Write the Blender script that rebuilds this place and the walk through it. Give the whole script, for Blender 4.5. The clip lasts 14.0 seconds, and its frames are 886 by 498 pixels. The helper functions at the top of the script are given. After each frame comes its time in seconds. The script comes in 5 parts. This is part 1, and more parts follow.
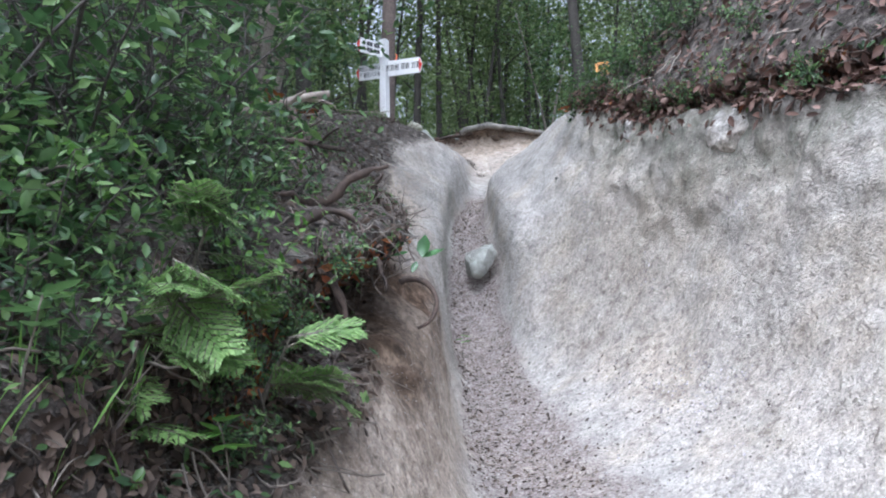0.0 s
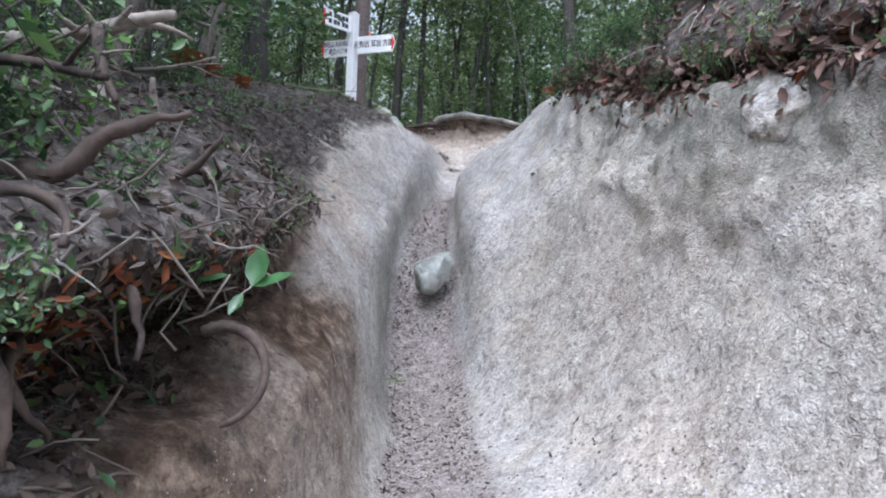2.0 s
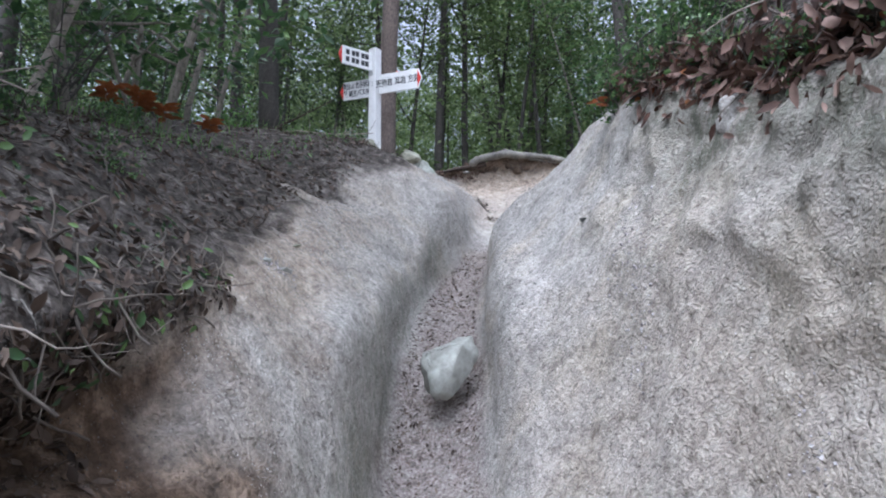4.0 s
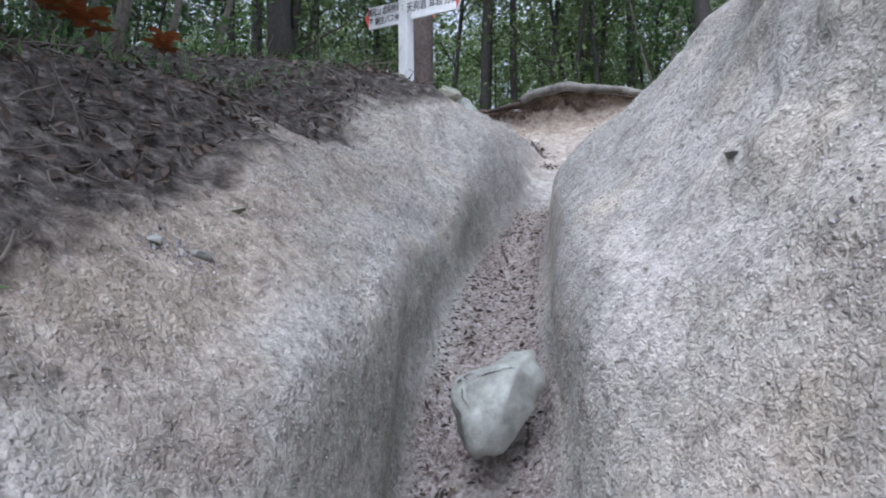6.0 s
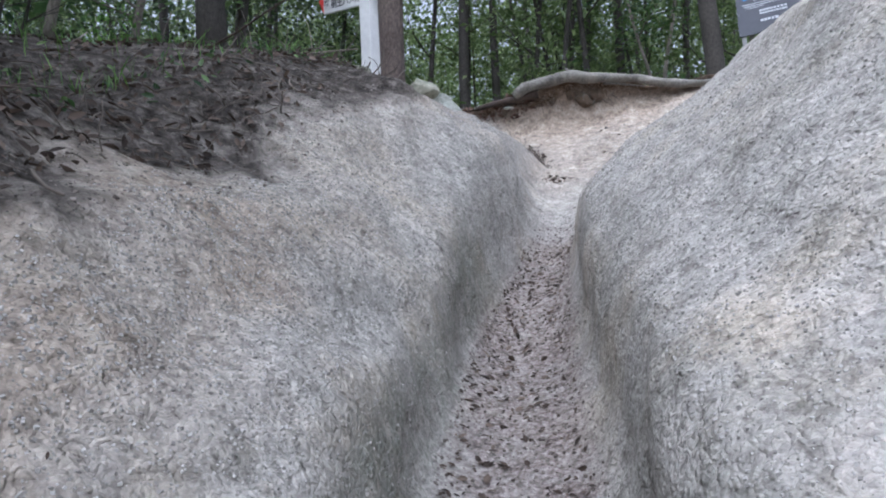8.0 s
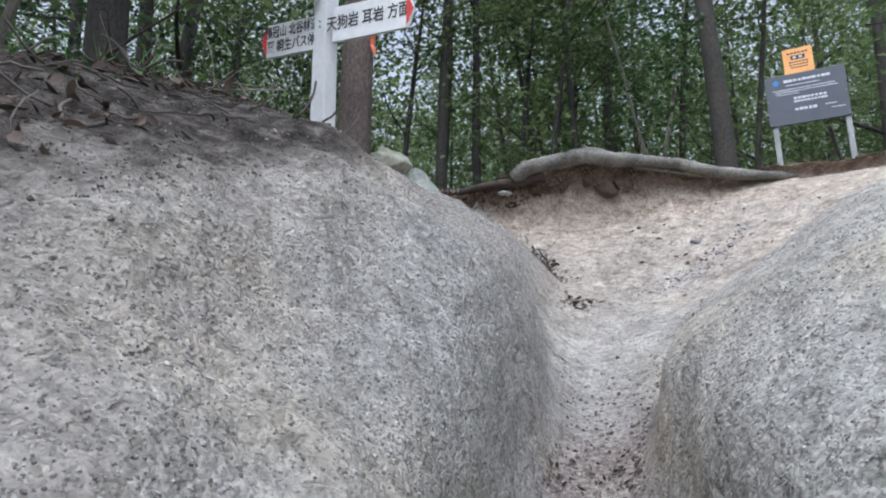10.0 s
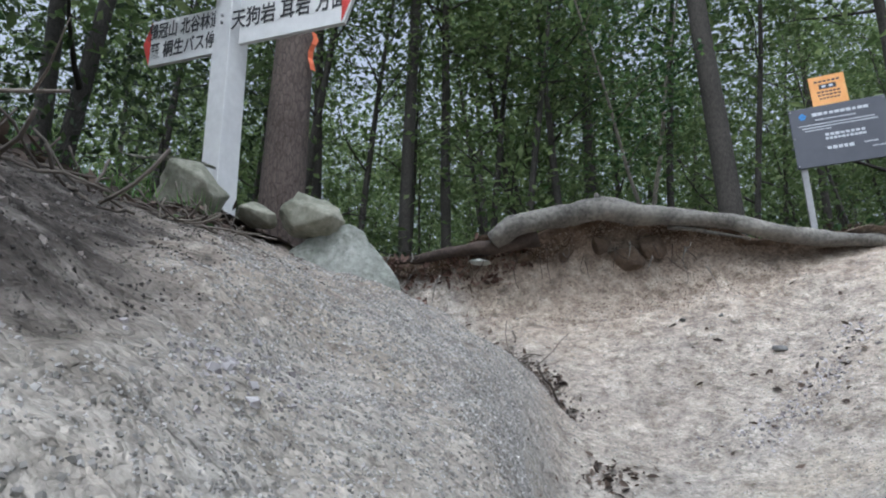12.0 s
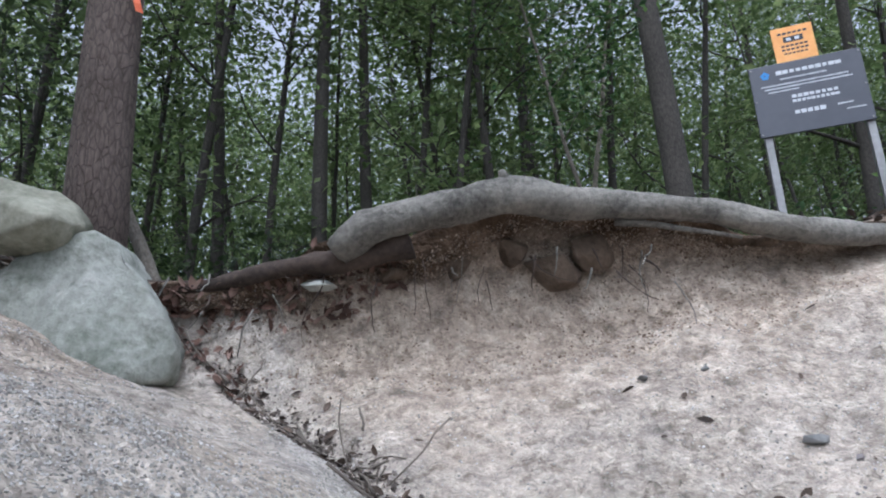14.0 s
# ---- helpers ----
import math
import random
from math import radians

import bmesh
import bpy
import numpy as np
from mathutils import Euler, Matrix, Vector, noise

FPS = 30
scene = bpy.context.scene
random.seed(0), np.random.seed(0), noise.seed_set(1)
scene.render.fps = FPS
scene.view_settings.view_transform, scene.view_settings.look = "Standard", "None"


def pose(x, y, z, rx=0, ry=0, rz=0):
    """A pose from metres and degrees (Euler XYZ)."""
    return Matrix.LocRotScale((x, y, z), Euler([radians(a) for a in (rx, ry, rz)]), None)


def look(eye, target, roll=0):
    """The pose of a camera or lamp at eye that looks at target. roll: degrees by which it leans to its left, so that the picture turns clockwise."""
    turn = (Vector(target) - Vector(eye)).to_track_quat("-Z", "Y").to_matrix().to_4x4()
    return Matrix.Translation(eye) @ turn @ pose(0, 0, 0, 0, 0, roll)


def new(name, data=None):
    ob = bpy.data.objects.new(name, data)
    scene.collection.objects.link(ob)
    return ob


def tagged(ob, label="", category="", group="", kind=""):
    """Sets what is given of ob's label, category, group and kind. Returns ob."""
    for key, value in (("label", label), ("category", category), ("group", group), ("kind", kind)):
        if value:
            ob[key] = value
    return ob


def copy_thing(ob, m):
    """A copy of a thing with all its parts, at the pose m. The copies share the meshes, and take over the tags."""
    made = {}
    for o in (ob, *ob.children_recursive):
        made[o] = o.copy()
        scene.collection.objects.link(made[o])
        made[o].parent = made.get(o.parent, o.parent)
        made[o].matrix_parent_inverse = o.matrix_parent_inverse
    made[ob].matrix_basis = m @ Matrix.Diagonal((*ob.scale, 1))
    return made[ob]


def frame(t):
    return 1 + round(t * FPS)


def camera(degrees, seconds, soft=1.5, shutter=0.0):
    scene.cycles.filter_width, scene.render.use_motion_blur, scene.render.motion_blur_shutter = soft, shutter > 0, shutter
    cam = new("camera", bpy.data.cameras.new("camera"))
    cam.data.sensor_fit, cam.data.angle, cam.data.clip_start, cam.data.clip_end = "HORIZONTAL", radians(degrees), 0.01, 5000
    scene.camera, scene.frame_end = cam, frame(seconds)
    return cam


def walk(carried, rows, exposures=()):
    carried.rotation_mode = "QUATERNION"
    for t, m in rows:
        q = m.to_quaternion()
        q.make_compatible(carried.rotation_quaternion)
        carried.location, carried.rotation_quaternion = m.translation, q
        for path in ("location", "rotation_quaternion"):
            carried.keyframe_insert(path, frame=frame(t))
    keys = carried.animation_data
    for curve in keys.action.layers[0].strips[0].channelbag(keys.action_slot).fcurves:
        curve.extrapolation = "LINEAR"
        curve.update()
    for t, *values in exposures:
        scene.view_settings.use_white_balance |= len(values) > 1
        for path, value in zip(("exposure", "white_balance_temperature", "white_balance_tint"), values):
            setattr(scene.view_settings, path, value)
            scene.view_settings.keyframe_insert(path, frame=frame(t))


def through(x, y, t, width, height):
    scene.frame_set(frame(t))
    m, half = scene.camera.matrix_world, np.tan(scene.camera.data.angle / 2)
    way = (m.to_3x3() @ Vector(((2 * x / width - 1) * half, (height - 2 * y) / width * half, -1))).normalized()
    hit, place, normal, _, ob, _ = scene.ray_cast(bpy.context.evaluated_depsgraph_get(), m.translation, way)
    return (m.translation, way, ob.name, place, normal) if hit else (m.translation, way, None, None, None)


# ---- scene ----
cam = camera(65.8, 14.0, 2.0)
PATH = [
    (0, (0.186, 0.132, 1.225), (0.144, 2.116, 1.47), -1.4),
    (0.5, (0.141, 0.355, 1.203), (0.092, 2.348, 1.361), -0.4),
    (1, (0.153, 0.771, 1.32), (0.245, 2.759, 1.516), 2.8),
    (1.5, (0.335, 1.135, 1.4), (0.347, 3.119, 1.656), 2.7),
    (2, (0.463, 1.38, 1.443), (0.462, 3.365, 1.685), 1.3),
    (2.5, (0.507, 1.79, 1.552), (0.645, 3.745, 1.949), 1.3),
    (3, (0.565, 2.099, 1.576), (0.573, 4.053, 2.004), 3.3),
    (3.2, (0.623, 2.255, 1.641), (0.549, 4.21, 2.058), 2.7),
    (5.3, (0.743, 3.714, 1.983), (0.556, 5.685, 2.266), -3.1),
    (5.5, (0.692, 3.863, 2.05), (0.546, 5.84, 2.309), -3.1),
    (6, (0.61, 4.195, 2.094), (0.275, 6.151, 2.345), -1.0),
    (6.5, (0.608, 4.525, 2.242), (0.249, 6.466, 2.568), -3.1),
    (7, (0.517, 4.84, 2.301), (0.265, 6.805, 2.577), -2.7),
    (7.5, (0.444, 5.126, 2.367), (0.129, 7.08, 2.652), -2.2),
    (8, (0.416, 5.484, 2.561), (0.134, 7.449, 2.799), -3.1),
    (8.5, (0.358, 5.851, 2.667), (0.193, 7.82, 2.981), -2.6),
    (10.8, (0.205, 7.612, 3.308), (0.0, 9.532, 3.828), 0.3),
    (11, (0.22, 7.735, 3.361), (-0.078, 9.638, 3.901), -2.3),
    (11.5, (0.196, 8.038, 3.498), (0.014, 9.963, 4.01), -1.0),
    (12, (0.211, 8.312, 3.633), (0.12, 10.228, 4.199), -0.9),
    (12.5, (0.31, 8.572, 3.748), (0.229, 10.489, 4.31), -3.0),
    (13, (0.349, 8.803, 3.805), (0.266, 10.734, 4.322), -3.7),
    (13.5, (0.409, 9.061, 3.953), (0.535, 10.96, 4.569), -2.1),
    (14, (0.505, 9.351, 4.015), (0.569, 11.284, 4.523), -3.7),
]
walk(cam, [(t, look(eye, target, roll)) for t, eye, target, roll in PATH], [(0, 1.35, 5450, 13), (3, 1.28, 5400, 14), (7.5, 1.05, 5450, 14), (8.7, 1.1, 5450, 14), (11, 0.82, 5700, 9), (12.5, 0.74, 5550, 9), (14, 0.92, 5500, 12)])

# ---- world, sun, exposure ----
world = bpy.data.worlds.new("sky")
scene.world = world
world.use_nodes = True
wn = world.node_tree.nodes
sky = wn.new("ShaderNodeTexSky")
sky.sky_type, sky.sun_disc = "NISHITA", False
sky.sun_elevation, sky.sun_rotation = radians(62), radians(197)
sky.air_density, sky.dust_density, sky.ozone_density = 1.0, 6.0, 1.0
haze = wn.new("ShaderNodeHueSaturation")
haze.inputs["Saturation"].default_value = 0.3
world.node_tree.links.new(sky.outputs[0], haze.inputs["Color"])
world.node_tree.links.new(haze.outputs[0], wn["Background"].inputs[0])
wn["Background"].inputs[1].default_value = 0.15
sun = new("sun", bpy.data.lights.new("sun", "SUN"))
sun.data.energy, sun.data.angle, sun.data.color = 0.75, radians(60), (0.95, 0.98, 1.0)
sun.matrix_world = look((0, 0, 20), (Vector((0, 0, 20)) - Vector((math.sin(radians(197)) * math.cos(radians(62)), math.cos(radians(197)) * math.cos(radians(62)), math.sin(radians(62))))))
scene.view_settings.exposure = 1.2

# ---- small tools ----
RNG = random.Random(11)
NP = np.random.default_rng(5)


def hermite(table):
    """A smooth curve through a few (s, value...) rows, without overshoot."""
    t = np.array(table, float)
    s, v = t[:, 0], t[:, 1:]
    h = np.diff(s)[:, None]
    d = np.diff(v, axis=0) / h
    m = np.zeros_like(v)
    m[0], m[-1] = d[0], d[-1]
    for i in range(1, len(s) - 1):
        ok = d[i - 1] * d[i] > 0
        m[i] = np.where(ok, 2 * d[i - 1] * d[i] / np.where(ok, d[i - 1] + d[i], 1), 0)

    def at(q):
        q = np.clip(np.atleast_1d(np.asarray(q, float)), s[0], s[-1])
        k = np.clip(np.searchsorted(s, q) - 1, 0, len(s) - 2)
        hh = (s[k + 1] - s[k])[:, None]
        u = ((q - s[k])[:, None]) / hh
        return ((1 + 2 * u) * (1 - u) ** 2 * v[k] + u * (1 - u) ** 2 * hh * m[k] + u * u * (3 - 2 * u) * v[k + 1] + u * u * (u - 1) * hh * m[k + 1])
    return at


def lattice(ix, iy, iz, seed):
    n = (ix * 73856093) ^ (iy * 19349663) ^ (iz * 83492791) ^ (seed * 2654435)
    n = (n ^ (n >> 13)) * 1274126177 & 0x7FFFFFFF
    return ((n ^ (n >> 16)) & 0xFFFF) / 32767.5 - 1.0


def noise3(x, y, z, scale, seed=0):
    """Smooth random values between -1 and 1 over arrays of places; scale is the size of a lump in metres."""
    p = [np.asarray(a, float) / scale for a in (x, y, z)]
    i = [np.floor(a).astype(np.int64) for a in p]
    f = [a - b for a, b in zip(p, i)]
    f = [a * a * (3 - 2 * a) for a in f]
    out = 0
    for a in (0, 1):
        for b in (0, 1):
            for c in (0, 1):
                w = (f[0] if a else 1 - f[0]) * (f[1] if b else 1 - f[1]) * (f[2] if c else 1 - f[2])
                out = out + w * lattice(i[0] + a, i[1] + b, i[2] + c, seed)
    return out


def mesh_of(name, verts, faces, mats, smooth=True):
    me = bpy.data.meshes.new(name)
    me.from_pydata([tuple(map(float, v)) for v in verts], [], [tuple(map(int, f)) for f in faces])
    for m in (mats if isinstance(mats, (list, tuple)) else [mats]):
        me.materials.append(m)
    if smooth:
        me.polygons.foreach_set("use_smooth", [True] * len(me.polygons))
    me.update()
    return me


def part(name, data, material, parent=None, label="", smooth=False):
    """Links a bmesh, or a mesh, as one object under a thing or a part."""
    if isinstance(data, bmesh.types.BMesh):
        me = bpy.data.meshes.new(name)
        data.to_mesh(me)
        data.free()
        if smooth:
            me.polygons.foreach_set("use_smooth", [True] * len(me.polygons))
        data = me
    if material and not data.materials:
        data.materials.append(material)
    ob = new(name, data)
    if parent:
        ob.parent = parent
    if label:
        ob["label"] = label
    return ob


def empty(name, m):
    ob = new(name)
    ob.empty_display_size = 0.1
    ob.matrix_world = m
    return ob


def box(sx, sy, sz, bevel=0.0, at=(0, 0, 0)):
    bm = bmesh.new()
    bmesh.ops.create_cube(bm, size=1, matrix=Matrix.Translation(at) @ Matrix.Diagonal((sx, sy, sz, 1)))
    if bevel:
        bmesh.ops.bevel(bm, geom=bm.edges[:], offset=bevel, segments=2, affect="EDGES", profile=0.6)
    return bm


def tube(points, radii, sides=8, rough=0.0, seed=1):
    """Verts and faces of a bent round bar through points; rough makes the bark uneven."""
    P = [Vector(p) for p in points]
    verts, faces = [], []
    side = None
    for i, p in enumerate(P):
        along = (P[min(i + 1, len(P) - 1)] - P[max(i - 1, 0)]).normalized()
        if side is None:
            side = along.orthogonal().normalized()
        side = (side - along * side.dot(along)).normalized()
        up = along.cross(side)
        for k in range(sides):
            a = 2 * math.pi * k / sides
            r = radii[i] * (1 + rough * math.sin(k * 2.4 + i * 1.7 + seed) * 0.6 + rough * math.sin(k * 5.1 - i * 0.9 + seed * 2) * 0.5)
            verts.append(p + (side * math.cos(a) + up * math.sin(a)) * r)
    for i in range(len(P) - 1):
        for k in range(sides):
            a, b = i * sides + k, i * sides + (k + 1) % sides
            faces.append((a, b, b + sides, a + sides))
    faces.append(tuple(range(sides))[::-1])
    n = (len(P) - 1) * sides
    faces.append(tuple(range(n, n + sides)))
    return verts, faces


def join(pieces):
    verts, faces = [], []
    for v, f in pieces:
        n = len(verts)
        verts += list(v)
        faces += [tuple(i + n for i in g) for g in f]
    return verts, faces


def wander(start, way, length, steps, bend, rng, droop=0.0):
    """A crooked line of points."""
    p, d = Vector(start), Vector(way).normalized()
    pts = [p.copy()]
    for _ in range(steps):
        d = (d + Vector((rng.uniform(-bend, bend), rng.uniform(-bend, bend), rng.uniform(-bend, bend) - droop))).normalized()
        p = p + d * (length / steps)
        pts.append(p.copy())
    return pts


def oval_leaves(places, ways, normals, lengths, widths, fold=0.18, curl=0.12):
    """Pointed oval leaves, folded along the middle rib: eight corners each. Arrays in, verts and faces out."""
    places, ways, normals = (np.asarray(a, float) for a in (places, ways, normals))
    ways = ways / np.linalg.norm(ways, axis=1)[:, None]
    side = np.cross(normals, ways)
    side /= np.linalg.norm(side, axis=1)[:, None] + 1e-9
    nor = np.cross(ways, side)
    L, W = np.asarray(lengths)[:, None], np.asarray(widths)[:, None]
    rows = [(0, 0, 0), (0.28, 0.42, 0), (0.28, -0.42, 0), (0.62, 0.44, 0), (0.62, -0.44, 0), (1, 0, 0), (0.28, 0, 1), (0.62, 0, 1)]
    V = []
    for a, b, mid in rows:
        V.append(places + ways * L * a + side * W * b - nor * (fold * W * mid) - nor * (curl * L * a * a))
    V = np.stack(V, 1).reshape(-1, 3)
    base = np.arange(len(places))[:, None] * 8
    F = [(0, 2, 6), (0, 6, 1), (2, 4, 7, 6), (1, 6, 7, 3), (4, 5, 7), (3, 7, 5)]
    faces = []
    for f in F:
        faces += [tuple(r) for r in (base + np.array(f)[None, :])]
    return V, faces


def card_leaves(places, ways, normals, lengths, widths):
    """Small diamond leaves of two triangles, bent along the rib, for crowns."""
    places, ways, normals = (np.asarray(a, float) for a in (places, ways, normals))
    ways = ways / np.linalg.norm(ways, axis=1)[:, None]
    side = np.cross(normals, ways)
    side /= np.linalg.norm(side, axis=1)[:, None] + 1e-9
    nor = np.cross(ways, side)
    L, W = np.asarray(lengths)[:, None], np.asarray(widths)[:, None]
    V = np.stack([places, places + ways * L * 0.5 + side * W * 0.5 + nor * W * 0.15, places + ways * L, places + ways * L * 0.5 - side * W * 0.5 + nor * W * 0.15], 1).reshape(-1, 3)
    base = np.arange(len(places))[:, None] * 4
    return V, [tuple(r) for r in (base + np.array((0, 1, 2))[None])] + [tuple(r) for r in (base + np.array((0, 2, 3))[None])]


def unit(n, rng=NP):
    v = rng.normal(size=(n, 3))
    return v / np.linalg.norm(v, axis=1)[:, None]


# ---- materials ----
def material(name):
    m = bpy.data.materials.new(name)
    m.use_nodes = True
    return m, m.node_tree.nodes, m.node_tree.links, m.node_tree.nodes["Principled BSDF"]


def tex(nodes, links, kind, scale, vec=None, **more):
    n = nodes.new(kind)
    if "Scale" in n.inputs:
        n.inputs["Scale"].default_value = scale
    for k, v in more.items():
        n.inputs[k].default_value = v
    if vec is not None:
        links.new(vec, n.inputs["Vector"])
    return n


def ramp(nodes, links, fac, stops):
    n = nodes.new("ShaderNodeValToRGB")
    e = n.color_ramp.elements
    while len(e) < len(stops):
        e.new(0.5)
    for el, (p, c) in zip(e, stops):
        el.position, el.color = p, (*c, 1) if len(c) == 3 else c
    links.new(fac, n.inputs[0])
    return n.outputs[0]


def mix(nodes, links, fac, a, b, mode="MIX"):
    n = nodes.new("ShaderNodeMix")
    n.data_type, n.blend_type = "RGBA", mode
    for sock, val in ((n.inputs[0], fac), (n.inputs[6], a), (n.inputs[7], b)):
        if isinstance(val, bpy.types.NodeSocket):
            links.new(val, sock)
        else:
            sock.default_value = val if isinstance(val, (int, float)) else (*val, 1)
    return n.outputs[2]


def bump(nodes, links, bsdf, height, strength, distance, before=None):
    n = nodes.new("ShaderNodeBump")
    n.inputs["Strength"].default_value, n.inputs["Distance"].default_value = strength, distance
    links.new(height, n.inputs["Height"])
    if before:
        links.new(before, n.inputs["Normal"])
    links.new(n.outputs[0], bsdf.inputs["Normal"])
    return n.outputs[0]


def plain(name, dark, light, scale=30.0, rough=0.7, metal=0.0, relief=0.3, depth=0.003):
    """A surface that wanders between two colours in two sizes of patch, with fine relief."""
    m, n, l, b = material(name)
    co = n.new("ShaderNodeTexCoord").outputs["Object"]
    a = tex(n, l, "ShaderNodeTexNoise", scale, co, Detail=6.0, Roughness=0.65)
    c = tex(n, l, "ShaderNodeTexNoise", scale / 7, co, Detail=3.0)
    f = mix(n, l, 0.5, a.outputs[0], c.outputs[0])
    l.new(ramp(n, l, f, [(0.36, dark), (0.64, light)]), b.inputs["Base Color"])
    b.inputs["Roughness"].default_value, b.inputs["Metallic"].default_value = rough, metal
    bump(n, l, b, a.outputs[0], relief, depth)
    return m


def ground_material():
    """Weathered granite sand, dark litter soil, orange subsoil and trodden path, by what lies where on the ground."""
    m, n, l, b = material("weathered_granite_ground")
    co = n.new("ShaderNodeTexCoord").outputs["Object"]

    def attr(name):
        a = n.new("ShaderNodeAttribute")
        a.attribute_name = name
        return a.outputs["Fac"]
    warp = tex(n, l, "ShaderNodeTexNoise", 30, co, Detail=2.0)
    bent = n.new("ShaderNodeVectorMath")
    bent.operation = "MULTIPLY_ADD"
    l.new(warp.outputs["Color"], bent.inputs[0])
    bent.inputs[1].default_value = (0.03, 0.03, 0.03)
    l.new(co, bent.inputs[2])
    grain = tex(n, l, "ShaderNodeTexVoronoi", 88, bent.outputs[0])
    fine = tex(n, l, "ShaderNodeTexVoronoi", 230, bent.outputs[0])
    grit = tex(n, l, "ShaderNodeTexNoise", 60, co, Detail=3.0, Roughness=0.6)
    mid = tex(n, l, "ShaderNodeTexNoise", 14, co, Detail=4.0, Roughness=0.6)
    big = tex(n, l, "ShaderNodeTexNoise", 2.3, co, Detail=5.0, Roughness=0.6)
    # granite sand: patches, blotches, then single grains
    sand = ramp(n, l, mid.outputs[0], [(0.28, (0.285, 0.265, 0.25)), (0.5, (0.42, 0.395, 0.375)), (0.72, (0.54, 0.52, 0.5))])
    warm = ramp(n, l, big.outputs[0], [(0.35, (0.34, 0.335, 0.32)), (0.5, (0.425, 0.405, 0.385)), (0.68, (0.5, 0.435, 0.355))])
    sand = mix(n, l, 0.6, sand, warm)
    def chance(node):
        c = n.new("ShaderNodeSeparateColor")
        l.new(node.outputs["Color"], c.inputs[0])
        return c.outputs[0]
    speck = ramp(n, l, chance(grain), [(0.1, (0.55, 0.55, 0.54)), (0.32, (0.9, 0.9, 0.9)), (0.65, (1.05, 1.05, 1.04)), (0.92, (1.4, 1.4, 1.38))])
    dust = ramp(n, l, chance(fine), [(0.15, (0.7, 0.7, 0.7)), (0.5, (1.0, 1.0, 1.0)), (0.85, (1.28, 1.28, 1.27))])
    speck = mix(n, l, 0.7, speck, dust, "MULTIPLY")
    rub = ramp(n, l, tex(n, l, "ShaderNodeTexNoise", 48, co, Detail=5.0, Roughness=0.7).outputs[0], [(0.32, (0.5, 0.5, 0.49)), (0.47, (0.95, 0.95, 0.94)), (0.66, (1.3, 1.3, 1.28))])
    speck = mix(n, l, 0.6, mix(n, l, 0.35, (1.0, 1.0, 1.0), speck), rub, "MULTIPLY")
    sand = mix(n, l, 1.0, sand, speck, "MULTIPLY")
    blotch = ramp(n, l, tex(n, l, "ShaderNodeTexNoise", 5.5, co, Detail=6.0, Roughness=0.68).outputs[0], [(0.36, (0.66, 0.65, 0.62)), (0.5, (0.97, 0.96, 0.94)), (0.66, (1.16, 1.15, 1.13))])
    sand = mix(n, l, 0.8, sand, blotch, "MULTIPLY")
    coarse = ramp(n, l, tex(n, l, "ShaderNodeTexNoise", 26, bent.outputs[0], Detail=3.0, Roughness=0.55).outputs[0], [(0.34, (0.55, 0.54, 0.52)), (0.44, (0.96, 0.955, 0.95)), (0.64, (1.08, 1.075, 1.07))])
    sand = mix(n, l, 0.7, sand, coarse, "MULTIPLY")
    beige = ramp(n, l, mid.outputs[0], [(0.28, (0.17, 0.138, 0.115)), (0.5, (0.37, 0.3, 0.24)), (0.72, (0.52, 0.45, 0.38))])
    sand = mix(n, l, attr("tan"), sand, mix(n, l, 0.6, mix(n, l, 1.0, beige, speck, "MULTIPLY"), coarse, "MULTIPLY"))
    # grey-green lichen film
    film = ramp(n, l, mix(n, l, 0.5, mid.outputs[0], big.outputs[0]), [(0.42, (0, 0, 0)), (0.56, (1, 1, 1))])
    lichen = ramp(n, l, grit.outputs[0], [(0.3, (0.14, 0.145, 0.12)), (0.55, (0.25, 0.255, 0.22)), (0.75, (0.46, 0.465, 0.44))])
    lf = n.new("ShaderNodeMath")
    lf.operation = "MULTIPLY"
    l.new(film, lf.inputs[0])
    l.new(attr("lichen"), lf.inputs[1])
    col = mix(n, l, lf.outputs[0], sand, lichen)
    # dark olive moss and drip streaks under the littered rim
    mp = n.new("ShaderNodeMapping")
    mp.inputs["Scale"].default_value = (1, 1, 0.3)
    l.new(co, mp.inputs[0])
    drip = tex(n, l, "ShaderNodeTexNoise", 13, mp.outputs[0], Detail=6.0, Roughness=0.7)
    tuft = tex(n, l, "ShaderNodeTexNoise", 22, co, Detail=6.0, Roughness=0.75)
    wet = n.new("ShaderNodeMath")
    wet.operation = "MULTIPLY"
    l.new(ramp(n, l, mix(n, l, 0.5, drip.outputs[0], tuft.outputs[0]), [(0.4, (0, 0, 0)), (0.53, (1, 1, 1))]), wet.inputs[0])
    l.new(attr("moss"), wet.inputs[1])
    moss = ramp(n, l, tuft.outputs[0], [(0.32, (0.05, 0.05, 0.036)), (0.5, (0.13, 0.13, 0.1)), (0.7, (0.28, 0.28, 0.235))])
    col = mix(n, l, wet.outputs[0], col, moss)
    # orange-brown subsoil
    soil = mix(n, l, 0.8, ramp(n, l, mid.outputs[0], [(0.3, (0.04, 0.027, 0.018)), (0.52, (0.105, 0.072, 0.05)), (0.72, (0.26, 0.19, 0.138))]), speck, "MULTIPLY")
    col = mix(n, l, attr("earth"), col, soil)
    # trodden path: pinkish brown with crumbs
    path = ramp(n, l, grit.outputs[0], [(0.3, (0.07, 0.055, 0.05)), (0.5, (0.2, 0.165, 0.15)), (0.72, (0.4, 0.355, 0.335))])
    pf = n.new("ShaderNodeMath")
    pf.operation = "MULTIPLY"
    l.new(attr("path"), pf.inputs[0])
